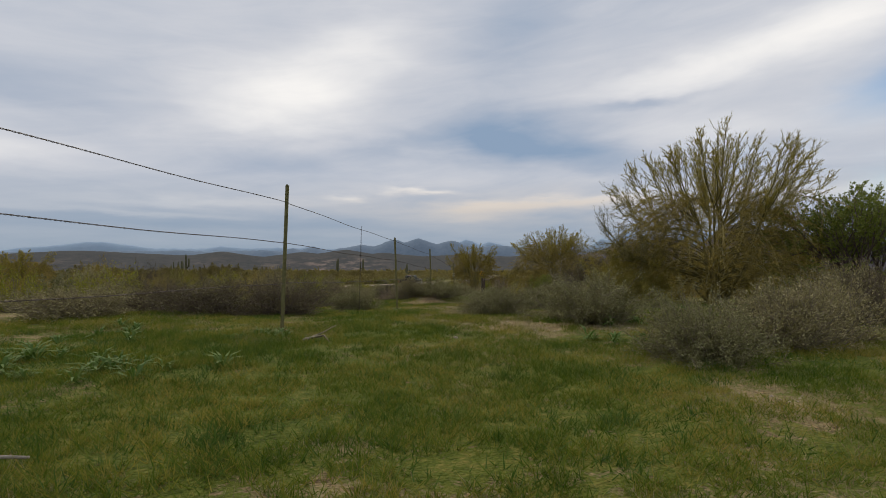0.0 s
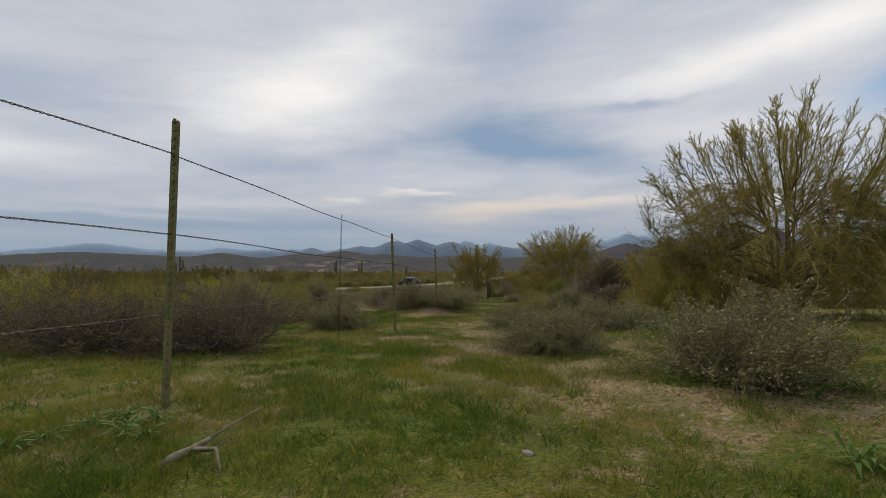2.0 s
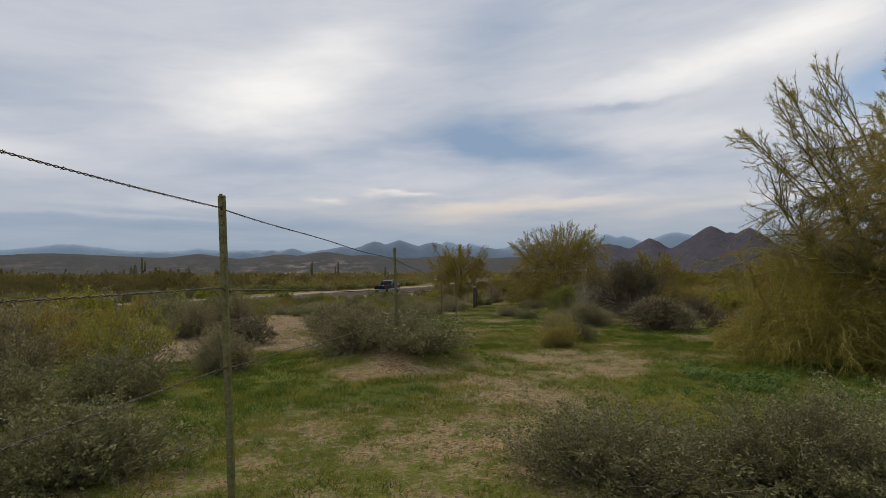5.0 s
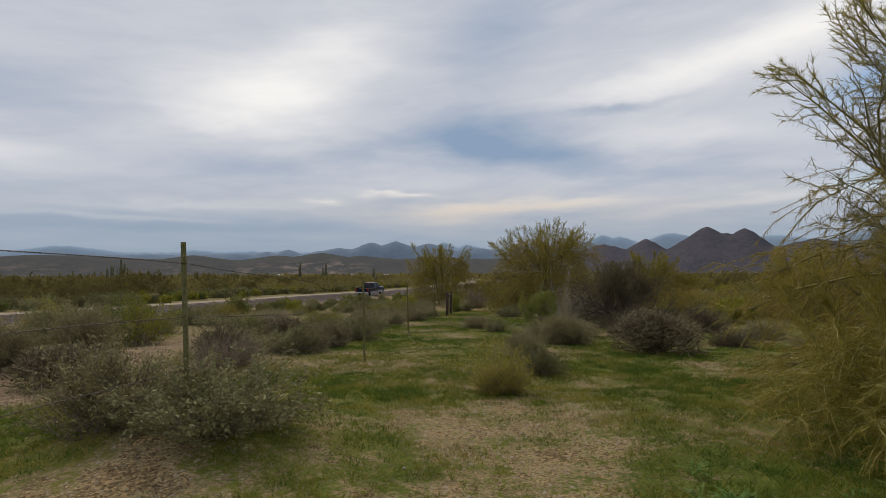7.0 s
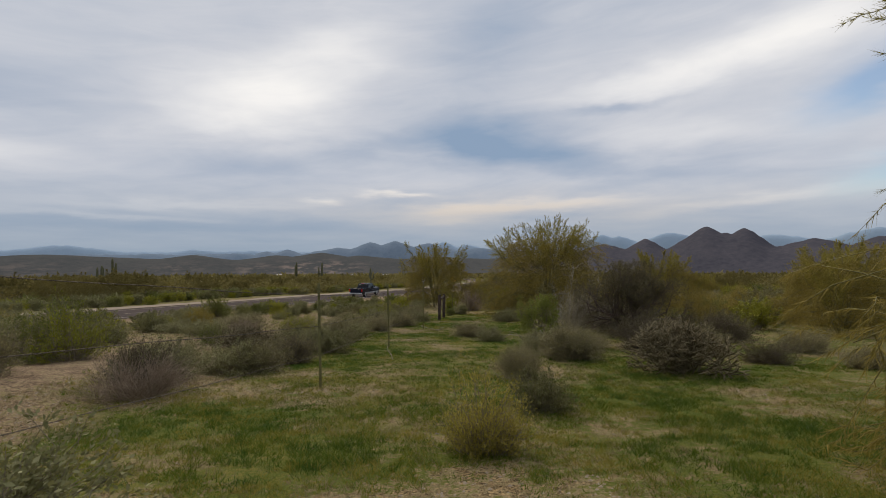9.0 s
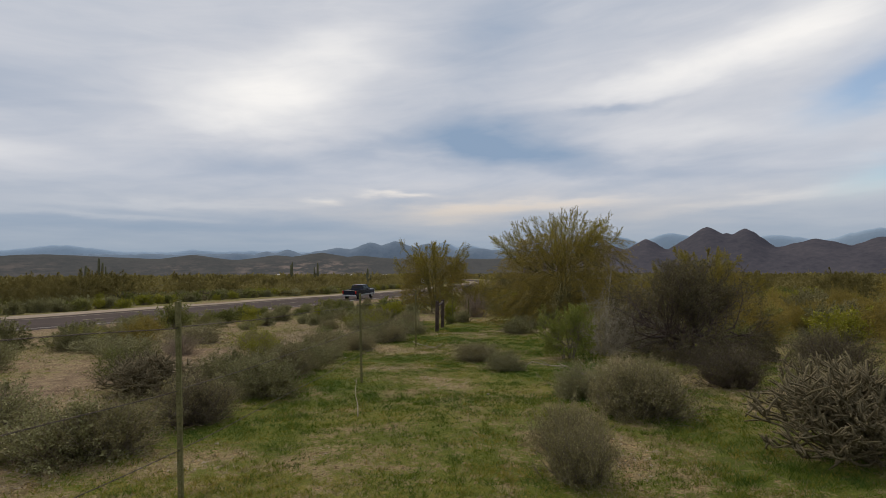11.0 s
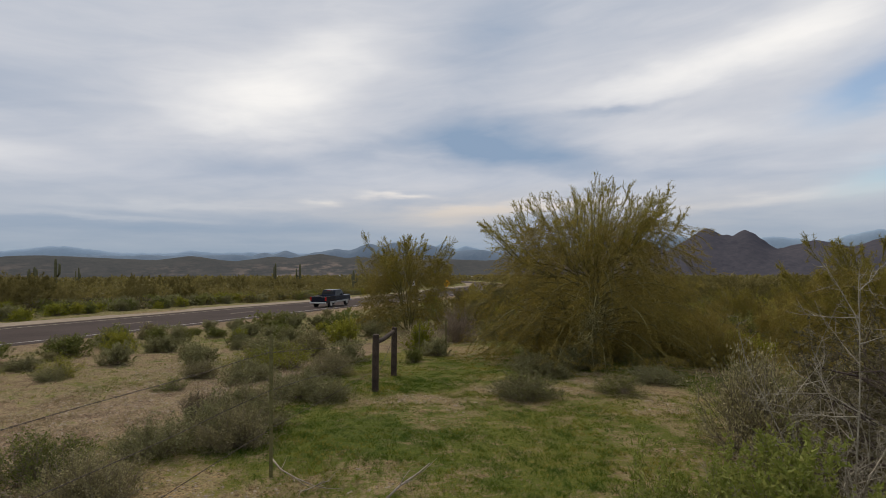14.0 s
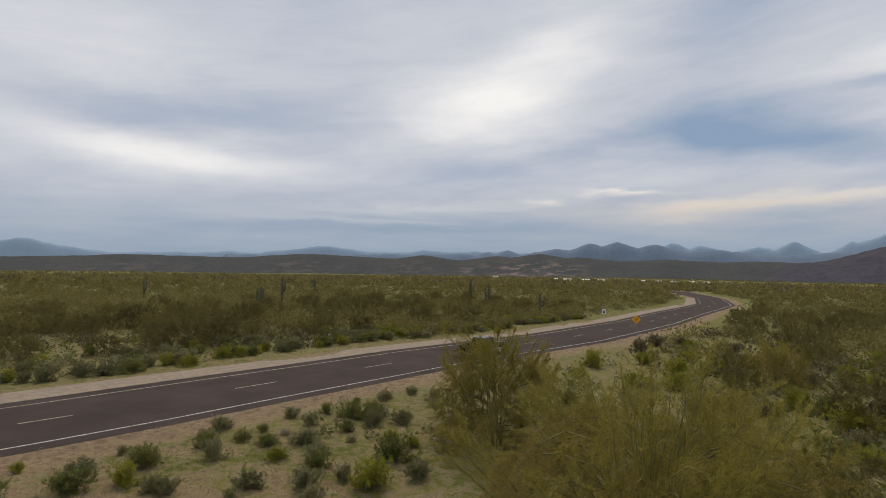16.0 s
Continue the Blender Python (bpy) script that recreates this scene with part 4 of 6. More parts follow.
for i in (1, 2):
    kind("silver", lambda i=i: shrub("brittlebush", "rounded grey-green brittlebush with silvery leaves", "shrub", 100 + i, 0.85, 0.85, 180, M_SILVER, M_GREY_TWIG, 20, 0.042, 0.44), 0.85, 0.85)
    kind("fine", lambda i=i: shrub("brittlebush", "dense rounded grey-green brittlebush beside the lane", "shrub", 150 + i, 0.85, 0.85, 260, M_SILVER, M_GREY_TWIG, 28, 0.026, 0.44, 0.35, 0, 3), 0.85, 0.85)
    kind("bursage", lambda i=i: shrub("bursage_bush", "twiggy grey-brown bursage bush with sparse leaves", "shrub", 200 + i, 0.85, 0.75, 210, M_TAN, M_GREY_TWIG, 15, 0.030, 0.42, 0.3, 0.1, 4), 0.85, 0.75)
    kind("dark", lambda i=i: shrub("dark_brush", "dense dark twiggy desert shrub", "shrub", 300 + i, 1.1, 1.0, 200, M_DARKLEAF, M_DARK_TWIG, 11, 0.032, 0.42, 0.35, 0.1, 5), 1.1, 1.0)
    kind("creosote", lambda i=i: shrub("creosote_bush", "upright olive-green creosote bush with thin stems", "shrub", 400 + i, 0.6, 0.9, 170, M_OLIVE, M_GREY_TWIG, 15, 0.036, 0.28, 0.72, 0, 3), 0.6, 0.9)
    kind("green", lambda i=i: shrub("green_shrub", "leafy bright green desert shrub", "shrub", 500 + i, 0.75, 0.85, 120, M_GREENLEAF, M_GREY_TWIG, 17, 0.034, 0.42, 0.45), 0.75, 0.85)
    kind("yellow", lambda i=i: shrub("yellow_green_shrub", "soft yellow-green flowering desert shrub", "shrub", 600 + i, 0.9, 0.8, 120, M_YELLOW, M_GREY_TWIG, 13, 0.042, 0.32, 0.5), 0.9, 0.8)
    kind("olive", lambda i=i: shrub("olive_shrub", "twiggy olive-brown desert shrub beyond the fence", "shrub", 650 + i, 0.9, 0.9, 170, M_OLIVE_DULL, M_PALO_BARK, 26, 0.040, 0.20, 0.45, 0.0, 3), 0.9, 0.9)
    kind("dead", lambda i=i: shrub("dead_brush", "tangled brown leafless dry brush", "shrub", 700 + i, 1.0, 0.8, 190, None, M_BROWN_TWIG, 0, 0.03, 0.3, 0.25, 0.0, 6), 1.0, 0.8)
    kind("tuft", lambda i=i: shrub("dry_grass_clump", "dry straw-coloured bunch grass clump", "grass clump", 800 + i, 0.5, 0.6, 120, M_DRY, M_BROWN_TWIG, 4, 0.16, 0.06, 0.7), 0.5, 0.6)
    kind("cholla", lambda i=i: cholla("cholla_cactus", "bushy spiny staghorn cholla cactus with tan joints", 900 + i, 1.05, 1.1, 62), 1.05, 1.1)


for key, name, label, leaf, twig, up in (("silver", "brittlebush", "low rounded grey-green brittlebush beside the road", M_SILVER, M_GREY_TWIG, 0.35), ("bursage", "bursage_bush", "grey-brown twiggy bursage bush on sandy soil", M_TAN, M_GREY_TWIG, 0.35),
                                         ("dark", "dark_brush", "dark twiggy desert shrub in the brush", M_DARKLEAF, M_DARK_TWIG, 0.35), ("green", "green_shrub", "leafy green desert shrub on sandy soil", M_GREENLEAF, M_GREY_TWIG, 0.45),
                                         ("yellow", "yellow_green_shrub", "soft yellow-green desert shrub in the brush", M_YELLOW, M_GREY_TWIG, 0.5)):
    for i in (1, 2):
        kind(key + "_far", lambda i=i, name=name, label=label, leaf=leaf, twig=twig, up=up: shrub(name, label, "shrub", 1000 + i, 0.85, 0.85, 90, leaf, twig, 20, 0.062, 0.42, up, 0, 2), 0.85, 0.85)


def plant(key, x, y, w, h, n=[0]):
    """Plants one shrub of that kind, w wide and h high; a plainer form where it stands far off the lane."""
    n[0] += 1
    if key == "silver" and (y < 15 and x > -1 or abs(x - 5) < 3 and 25 < y < 37):
        key = "fine"
    if (y > 50 or x > 15 or x < -10) and key + "_far" in KIND:
        key += "_far"
    entry = KIND[key][n[0] % len(KIND[key])]
    m = at(x, y, (n[0] * 137.5) % 360, w / 2 / entry[1], h / entry[2], -0.02)
    if entry[3] is None:
        entry[3] = entry[0]()
        entry[3].matrix_basis = Matrix.Identity(4)
        ob = entry[3]
        ob.matrix_basis = m
        ob.scale = ob.scale
        entry.append(m)
        return ob
    src = entry[3]
    made = copy_thing(src, Matrix.Identity(4))
    made.matrix_basis = m
    return made


NEAR = (
    ("dark", 8.7, 31.6, 1.9, 1.1), ("bursage", 9.6, 30.1, 1.6, 0.95), ("dark", 11.6, 32.6, 2.1, 1.25), ("bursage", 12.6, 34.2, 2.0, 1.1),
    ("yellow", 0.1, 49.5, 2.2, 1.1), ("yellow", 15.3, 49.8, 2.2, 1.3), ("silver", 9.3, 48.6, 1.6, 1.2), ("silver", 10.5, 46.0, 1.5, 0.6), ("green", 19.5, 57.0, 2.2, 1.3), ("silver", 7.7, 48.6, 1.2, 0.7), ("dark", 16.5, 53.0, 2.0, 1.2), ("yellow", 15.5, 56.0, 2.4, 1.4), ("dead", 9.8, 56.5, 2.4, 1.6), ("bursage", 1.9, 46.9, 1.5, 0.9), ("silver", -0.8, 50.6, 1.8, 0.9), ("yellow", -5.8, 47.9, 1.3, 0.8), ("silver", 1.9, 50.6, 1.4, 0.9), ("green", -1.8, 45.7, 0.9, 0.45), ("yellow", 4.4, 54.0, 1.2, 1.2),
    ("silver", 1.2, 41.1, 1.4, 1.0), ("green", -0.5, 39.2, 1.6, 0.9), ("silver", -3.2, 51.2, 1.2, 0.7), ("silver", -2.4, 13.8, 0.9, 0.6), ("silver", -4.1, 15.4, 1.2, 0.6), ("green", -7.4, 30.2, 2.0, 1.1), ("bursage", -5.6, 26.2, 1.6, 0.9), ("dark", -2.6, 26.1, 1.5, 1.0),
    ("dark", -3.9, 9.1, 2.2, 0.85), ("bursage", -5.6, 8.2, 2.0, 0.7), ("dark", -2.75, 9.3, 1.9, 0.98), ("dark", -5.2, 10.0, 2.0, 0.8), ("silver", -2.3, 14.0, 1.25, 0.72), ("yellow", -4.7, 19.0, 1.8, 1.0),
    ("bursage", -1.1, 27.6, 1.5, 0.8), ("silver", 0.88, 8.95, 1.35, 0.72), ("silver", 1.95, 7.3, 1.7, 0.86), ("silver", 1.3, 13.6, 1.6, 0.72), ("silver", 2.4, 13.5, 1.4, 0.72),
    ("silver", 2.25, 4.75, 1.25, 0.78), ("bursage", 3.4, 5.4, 1.5, 0.8), ("silver", 3.3, 13.6, 1.7, 0.75), ("bursage", 4.4, 6.3, 1.6, 0.9), ("green", 4.9, 12.2, 1.2, 0.5),
    ("bursage", -1.15, 19.3, 1.7, 1.0), ("silver", -0.1, 19.0, 1.7, 0.9), ("cholla", -4.3, 23.3, 1.6, 0.8), ("green", -8.2, 32.5, 2.4, 1.5), ("bursage", -6.1, 24.6, 1.5, 0.8),
    ("creosote", 2.9, 21.8, 0.88, 1.2), ("silver", 3.95, 23.9, 0.9, 0.8), ("bursage", 4.15, 26.6, 0.9, 0.85), ("bursage", 5.95, 29.1, 1.7, 0.9), ("silver", 4.2, 35.9, 1.2, 0.7),
    ("cholla", 7.6, 27.1, 2.2, 1.3), ("dead", -2.2, 25.1, 2.1, 0.95), ("silver", -1.5, 27.5, 1.5, 0.85), ("bursage", -0.95, 29.5, 1.55, 0.88),
    ("silver", -0.4, 34.2, 1.4, 0.92), ("silver", -0.6, 31.6, 1.45, 1.0), ("yellow", -6.6, 30.4, 2.3, 1.3), ("dead", -4.6, 37.5, 1.6, 0.8), ("silver", -7.3, 38.6, 2.0, 0.7),
    ("bursage", -5.8, 41.5, 2.6, 0.95), ("dark", 10.2, 28.4, 1.3, 0.8), ("bursage", 12.5, 30.3, 1.6, 0.85), ("bursage", 11.9, 27.6, 1.2, 0.65),
    ("bursage", 4.35, 27.7, 1.1, 0.8), ("bursage", 5.7, 29.3, 1.5, 1.05), ("bursage", 3.95, 35.5, 1.3, 0.72), ("silver", 4.55, 33.9, 1.2, 0.62), 
    ("silver", 6.7, 44.2, 1.5, 0.88), ("silver", 1.6, 44.4, 1.5, 0.85), ("silver", 2.3, 44.1, 1.2, 0.75), ("bursage", 1.5, 40.6, 1.4, 0.85), ("dark", -0.75, 29.2, 1.4, 0.85), ("bursage", -0.3, 33.0, 1.25, 1.0), ("bursage", -0.25, 36.6, 1.5, 1.1), ("cholla", -2.5, 31.6, 1.7, 0.95),
    ("silver", -5.9, 37.1, 1.7, 0.85), ("yellow", -3.5, 40.7, 1.8, 0.8), ("yellow", -2.0, 36.8, 1.5, 1.0), ("bursage", 1.3, 41.7, 1.8, 1.0), ("silver", -2.6, 26.6, 1.5, 0.8), ("silver", -0.2, 31.0, 1.3, 0.85), ("silver", -0.1, 35.4, 1.2, 0.85), ("bursage", 0.6, 38.4, 1.3, 0.8), ("silver", 0.4, 40.3, 1.2, 0.75), ("silver", -3.4, 28.8, 1.6, 0.8), ("green", -4.2, 33.5, 1.5, 0.9), ("silver", -1.7, 33.3, 1.4, 0.8), ("bursage", -2.8, 39.0, 1.4, 0.75), ("silver", 5.4, 30.6, 1.3, 0.75), ("green", 9.0, 44.5, 1.4, 0.7), ("silver", -0.3, 46.8, 1.5, 0.8), ("bursage", -1.9, 47.8, 1.2, 0.7), ("silver", 8.0, 47.4, 1.7, 0.8), ("dark", 0.2, 42.4, 0.8, 0.7),
    ("green", -0.5, 39.5, 0.8, 0.75), ("silver", -0.7, 34.1, 1.2, 0.85), ("silver", -6.8, 44.5, 1.3, 0.65), ("bursage", 6.9, 31.4, 1.5, 0.8), ("tuft", 6.9, 32.6, 1.1, 0.7),
    ("silver", -10.0, 54.2, 1.4, 0.75), ("silver", -9.2, 56.1, 1.2, 0.72), ("silver", -5.7, 47.2, 0.8, 0.6), ("silver", -6.2, 54.2, 1.1, 0.7), ("silver", -3.05, 50.2, 1.0, 0.65),
    ("yellow", -0.9, 49.0, 1.2, 0.9), ("bursage", 0.3, 52.2, 1.6, 0.95), ("tuft", 4.4, 55.1, 1.7, 1.2), ("dead", 6.2, 57.0, 2.2, 2.0),
    ("green", -8.8, 53.0, 1.7, 0.95), ("green", -8.6, 55.8, 1.4, 1.05), ("silver", -5.65, 54.2, 1.1, 0.7), ("silver", -7.0, 57.9, 1.15, 0.95), ("silver", -3.4, 55.9, 1.3, 0.7),
    ("green", -7.7, 60.5, 1.0, 0.6), ("silver", -6.4, 64.2, 1.2, 0.75), ("dead", -6.5, 62.2, 0.8, 0.4), ("silver", -4.8, 61.4, 1.6, 0.8), ("silver", -3.1, 59.9, 1.3, 0.7),
    ("silver", -1.5, 56.8, 1.4, 0.9), ("green", -5.2, 66.4, 1.9, 1.1), ("green", -4.0, 66.9, 1.7, 1.1), ("silver", -3.3, 65.4, 1.3, 0.9), ("silver", -2.1, 66.5, 1.5, 0.8), ("green", 0.1, 61.0, 1.9, 1.3),
    ("yellow", 0.7, 57.8, 1.8, 1.2), ("silver", 2.0, 59.3, 1.4, 0.8), ("green", -10.4, 51.2, 1.5, 0.8), ("silver", -12.0, 49.0, 1.6, 0.8), ("silver", -8.0, 49.5, 1.2, 0.6),
    ("silver", -4.2, 52.5, 1.1, 0.6), ("bursage", -1.8, 53.2, 1.3, 0.7), ("yellow", -9.5, 41.0, 1.8, 1.0), ("silver", -11.5, 44.0, 1.8, 0.9), ("silver", -9.2, 36.0, 1.7, 0.8),
    ("bursage", -12.2, 38.0, 2.0, 1.0), ("yellow", -11.0, 28.0, 2.2, 1.2), ("silver", -9.5, 23.5, 1.7, 0.9), ("bursage", -7.6, 18.5, 1.8, 0.9), ("silver", -10.5, 15.0, 2.0, 0.9),
    ("yellow", -8.0, 13.0, 2.2, 1.0), ("dark", -6.2, 12.0, 1.8, 0.9), ("silver", -3.6, 16.6, 1.3, 0.6), ("bursage", -3.1, 18.6, 1.2, 0.6), ("dark", -6.5, 16.0, 1.6, 0.8),
)
for key, x, y, w, h in NEAR:
    plant(key, x, y, w * (1.08 if y < 50 else 1.2), h * (0.95 if y > 50 else 1.15 if x < -3 and 12 < y < 20.5 or x < -5 and 24 < y < 36 else 0.82))

# the trees that the way leads past
T1 = broom_tree("palo_verde_tree", "large many-stemmed palo verde tree with olive-green brooms of twigs", 12, 5.6, 4.0, 12, 5, 96, 70, 0.13, 0.0070, 20, low=0.02, dome=0.12, drape=0.62,
                boughs=(((-2.9, 0.2, 1.5), (-4.1, -0.4, 2.5)), ((-2.4, 0.2, 2.1), (-3.6, -0.3, 3.3)), ((-2.4, -0.8, 1.3), (-4.1, -0.9, 1.8))))
T1.matrix_basis = at(9.4, 18.5, 0)
T1B = broom_tree("palo_verde_shrub", "low drooping yellow-olive palo verde beside the big tree", 13, 2.0, 1.6, 14, 3, 80, 34, 0.10, 0.005, 20, 1.0, under=M_OLIVE, bark=M_YELLOW_BARK, stout=2.0, loose=0.75)
T1B.matrix_basis = at(6.3, 18.15, 0)
T2 = broom_tree("broad_palo_verde_tree", "broad olive-green palo verde tree with drooping lower branches", 23, 6.0, 3.9, 12, 5, 140, 82, 0.12, 0.0085, 17, reach=1.10, low=-0.04, dome=0.10, bunch=0.07, drape=0.80, loose=0.9, stout=0.6, boughs=(((-1.6, 2.4, 2.4), (-2.2, 3.6, 1.2)), ((1.4, 2.6, 1.8), (1.9, 3.7, 0.7)), ((2.2, 1.8, 2.8), (3.2, 2.6, 1.6))))
T2.matrix_basis = at(10.5, 51.0, 130)
T3 = broom_tree("small_palo_verde_tree", "small open palo verde tree beside the fence", 37, 4.6, 2.8, 10, 4, 56, 64, 0.13, 0.0095, 17, low=0.0, drape=0.78, loose=0.8)
T3.matrix_basis = at(3.7, 65.0, 10, 1.25, 1.25)
M1 = palo_verde("mesquite_tree", "dense dark green mesquite tree with low branches", 41, 2.7, 2.1, 10, (6, 5, 5), 18, M_DARKLEAF, M_DARK_TWIG, 15, 0.042, 1.0, "tree", 0.1, 0.4)
M1.matrix_basis = at(10.2, 36.3)
M2 = palo_verde("leafy_mesquite_tree", "leafy green mesquite tree behind grey bushes", 43, 3.6, 2.8, 9, (5, 5, 4), 6, M_FRESHLEAF, M_DARK_TWIG, 20, 0.075, 1.0, "tree", 0.2, 0.4)
M2.matrix_basis = at(13.2, 16.8, 0)
D1 = thorn_shrub("dead_shrub", "tall pale grey leafless shrub with fine thorny branches", 47, 1.35, 2.2, 26, 2.55)
D1.matrix_basis = at(7.75, 36.25)
G1 = palo_verde("green_bush", "leafy green upright bush beside the thorny shrub", 53, 1.45, 0.75, 10, (5, 4, 4), 8, M_FRESHLEAF, M_GREY_TWIG, 14, 0.032, 0.6, "shrub", 0.3, 0.42)
G1.matrix_basis = at(6.55, 35.6)
for i, (x, y, h) in enumerate(((9.3, 37.2, 1.7), (10.2, 37.8, 1.6))):
    made = copy_thing(D1, Matrix.Identity(4))
    made.matrix_basis = at(x, y, 90 * i + 40, 0.95, 0.55 * h)
for src, x, y, turn, s in ((T3, 17.6, 35.4, 80, 0.75), (T3, 20.0, 38.0, 200, 0.75), (T3, 15.0, 44.0, 300, 0.8), (T3, 21.0, 60.0, 130, 0.55), (T3, 8.0, 66.0, 140, 0.6), (T3, 21.0, 30.0, 30, 0.85),
                            (T3, 17.5, 50.5, 90, 0.5), (T3, -14.0, 17.8, 60, 0.40), (T3, 16.0, 58.0, 250, 0.5), (T3, 26.0, 76.0, 10, 0.65), (T3, 14.5, 72.0, 110, 0.55), (T3, 30.0, 68.0, 200, 0.6), (T3, 20.0, 88.0, 310, 0.8), (T3, 11.0, 60.5, 40, 0.5)):
    made = copy_thing(src, Matrix.Identity(4))
    made.matrix_basis = at(x, y, turn, s)

# brush that fills the ground off the lane
fill = np.random.default_rng(19)
taken = [(r[1], r[2]) for r in NEAR] + [(8.9, 18.2), (11.2, 52.3), (9.7, 34.8), (8.3, 37.0), (13.2, 16.8)]


def strew(n, x0, x1, y0, y1, keys, w0, w1, gap, off=9.5, tall=0.42):
    done = 0
    for _ in range(n * 6):
        x, y = fill.uniform(x0, x1), fill.uniform(y0, y1)
        if done < n and road_dist(x, y) > off and (trail_dist(x, y) > 1.6 or y < 20) and all((x - a) ** 2 + (y - b) ** 2 > gap * gap for a, b in taken):
            w = fill.uniform(w0, w1)
            plant(keys[fill.integers(len(keys))], x, y, w, w * fill.uniform(tall, tall + 0.2))
            taken.append((x, y))
            done += 1


strew(30, -17, -4, 11.5, 21, ("yellow", "bursage", "olive", "dark", "olive"), 1.5, 2.4, 1.3, 9.5, 0.5)
strew(38, -24, -7, 22, 50, ("yellow", "olive", "silver", "green", "silver"), 1.3, 2.2, 1.7, 9.5, 0.48)
strew(10, 5, 13, 7, 13.5, ("bursage", "silver", "green", "dark"), 1.4, 2.2, 1.4)
strew(44, 10.5, 34, 27, 60, ("bursage", "silver", "green", "dark", "yellow"), 1.4, 2.5, 1.7)
strew(56, 9, 34, 38, 62, ("olive", "olive", "bursage", "olive"), 2.0, 3.3, 1.6, 9.5, 0.50)
strew(150, 5, 60, 56, 115, ("bursage", "yellow", "green", "dark", "yellow"), 1.5, 3.2, 1.9, 8.6)
strew(40, -14, 6, 50, 74, ("silver", "green", "yellow", "bursage"), 0.7, 1.5, 1.3, 8.2)

# ---- the fence ----
def t_post(h):
    """A studded steel post: a flange, a stem and studs along the face."""
    bm = bmesh.new()
    for sx, sy, ox, oy in ((0.046, 0.008, 0, 0), (0.010, 0.040, 0, 0.022)):
        m = Matrix.Translation((ox, oy, (h - 0.25) / 2)) @ Matrix.Diagonal((sx, sy, h + 0.25, 1))
        bmesh.ops.create_cube(bm, size=1.0, matrix=m)
    for i in range(int(h / 0.055)):
        m = Matrix.Translation((0, -0.009, 0.08 + i * 0.055)) @ Matrix.Diagonal((0.016, 0.012, 0.022, 1))
        bmesh.ops.create_cube(bm, size=1.0, matrix=m)
    return bm


def round_post(h, r, seed):
    """A thick weathered timber: an uneven round with a worn top."""
    rng = np.random.default_rng(seed)
    bm = bmesh.new()
    rings, n = 7, 14
    wob = rng.uniform(0.93, 1.07, n)
    prev = None
    for i in range(rings):
        z = -0.3 + (h + 0.3) * i / (rings - 1)
        k = 1 - 0.06 * i / rings - (0.10 if i == rings - 1 else 0)
        ring = [bm.verts.new((r * k * wob[j] * math.cos(2 * math.pi * j / n) * rng.uniform(0.985, 1.015), r * k * wob[j] * math.sin(2 * math.pi * j / n), z + (rng.normal(0, 0.006) if i == rings - 1 else 0))) for j in range(n)]
        if prev:
            for j in range(n):
                bm.faces.new((prev[j], prev[(j + 1) % n], ring[(j + 1) % n], ring[j]))
        prev = ring
    bm.faces.new(prev)
    return bm


fence = tagged(new("barbed_wire_fence"), "barbed wire fence with steel posts and a timber brace", "fence")
# x, y, height of the top, lean, heights of the three strands
POSTS = ((-3.0, -0.4, 2.0, 0, (1.74, 1.28, 0.80)), (-2.03, 6.80, 1.80, 2.0, (1.58, 1.07, 0.56)), (-1.14, 13.5, 1.32, -2.0, (1.24, 0.75, 0.27)), (-0.42, 19.19, 1.07, -1.5, (0.87, 0.37, -0.12)),
         (0.55, 25.8, 0.44, -1.0, (0.22, -0.3, -0.8)), (1.35, 32.3, 0.045, -1.0, (-0.2, -0.7, -1.2)), (2.40, 39.3, -0.376, 0.0, (-0.6, -1.1, -1.6)), (4.34, 51.0, -1.7, 0, ()), (5.34, 52.4, -1.75, 0, ()))
tops = []
for x, y, top, lean, strands in POSTS:
    z = float(height(x, y))
    h = top - z
    ob = part("post", t_post(h), M_POST, fence, "olive-painted studded steel post")
    ob.matrix_basis = Matrix.Translation((x, y, z)) @ Matrix.Rotation(radians(lean), 4, "Y") @ Matrix.Rotation(radians(-8), 4, "Z")
    tops.append((x, y, z, lean, strands))
BRACE = ((3.28, 45.1, 1.36), (3.62, 47.35, 1.36))
for i, (x, y, h) in enumerate(BRACE):
    ob = part("brace_post", round_post(h, 0.085, 5 + i), M_TIMBER, fence, "dark weathered round timber post")
    ob.matrix_basis = Matrix.Translation((x, y, float(height(x, y)))) @ Matrix.Rotation(radians(0.8), 4, "Y")
(ax, ay, ah), (bx, by, bh) = BRACE
az_, bz_ = float(height(ax, ay)) + ah - 0.18, float(height(bx, by)) + bh - 0.10
rail = Tubes()
pa, pb = np.array((ax, ay, az_)), np.array((bx, by, bz_))
rail.add([pa + (pb - pa) * q + np.array((0.01 * math.sin(q * 7), 0, -0.05 * math.sin(q * math.pi))) for q in np.linspace(0.03, 0.97, 7)], (0.06, 0.062, 0.058, 0.06, 0.061, 0.058, 0.056), 8)
part("brace_rail", rail.mesh("brace_rail", M_TIMBER), M_TIMBER, fence, "dark round timber rail between two posts")


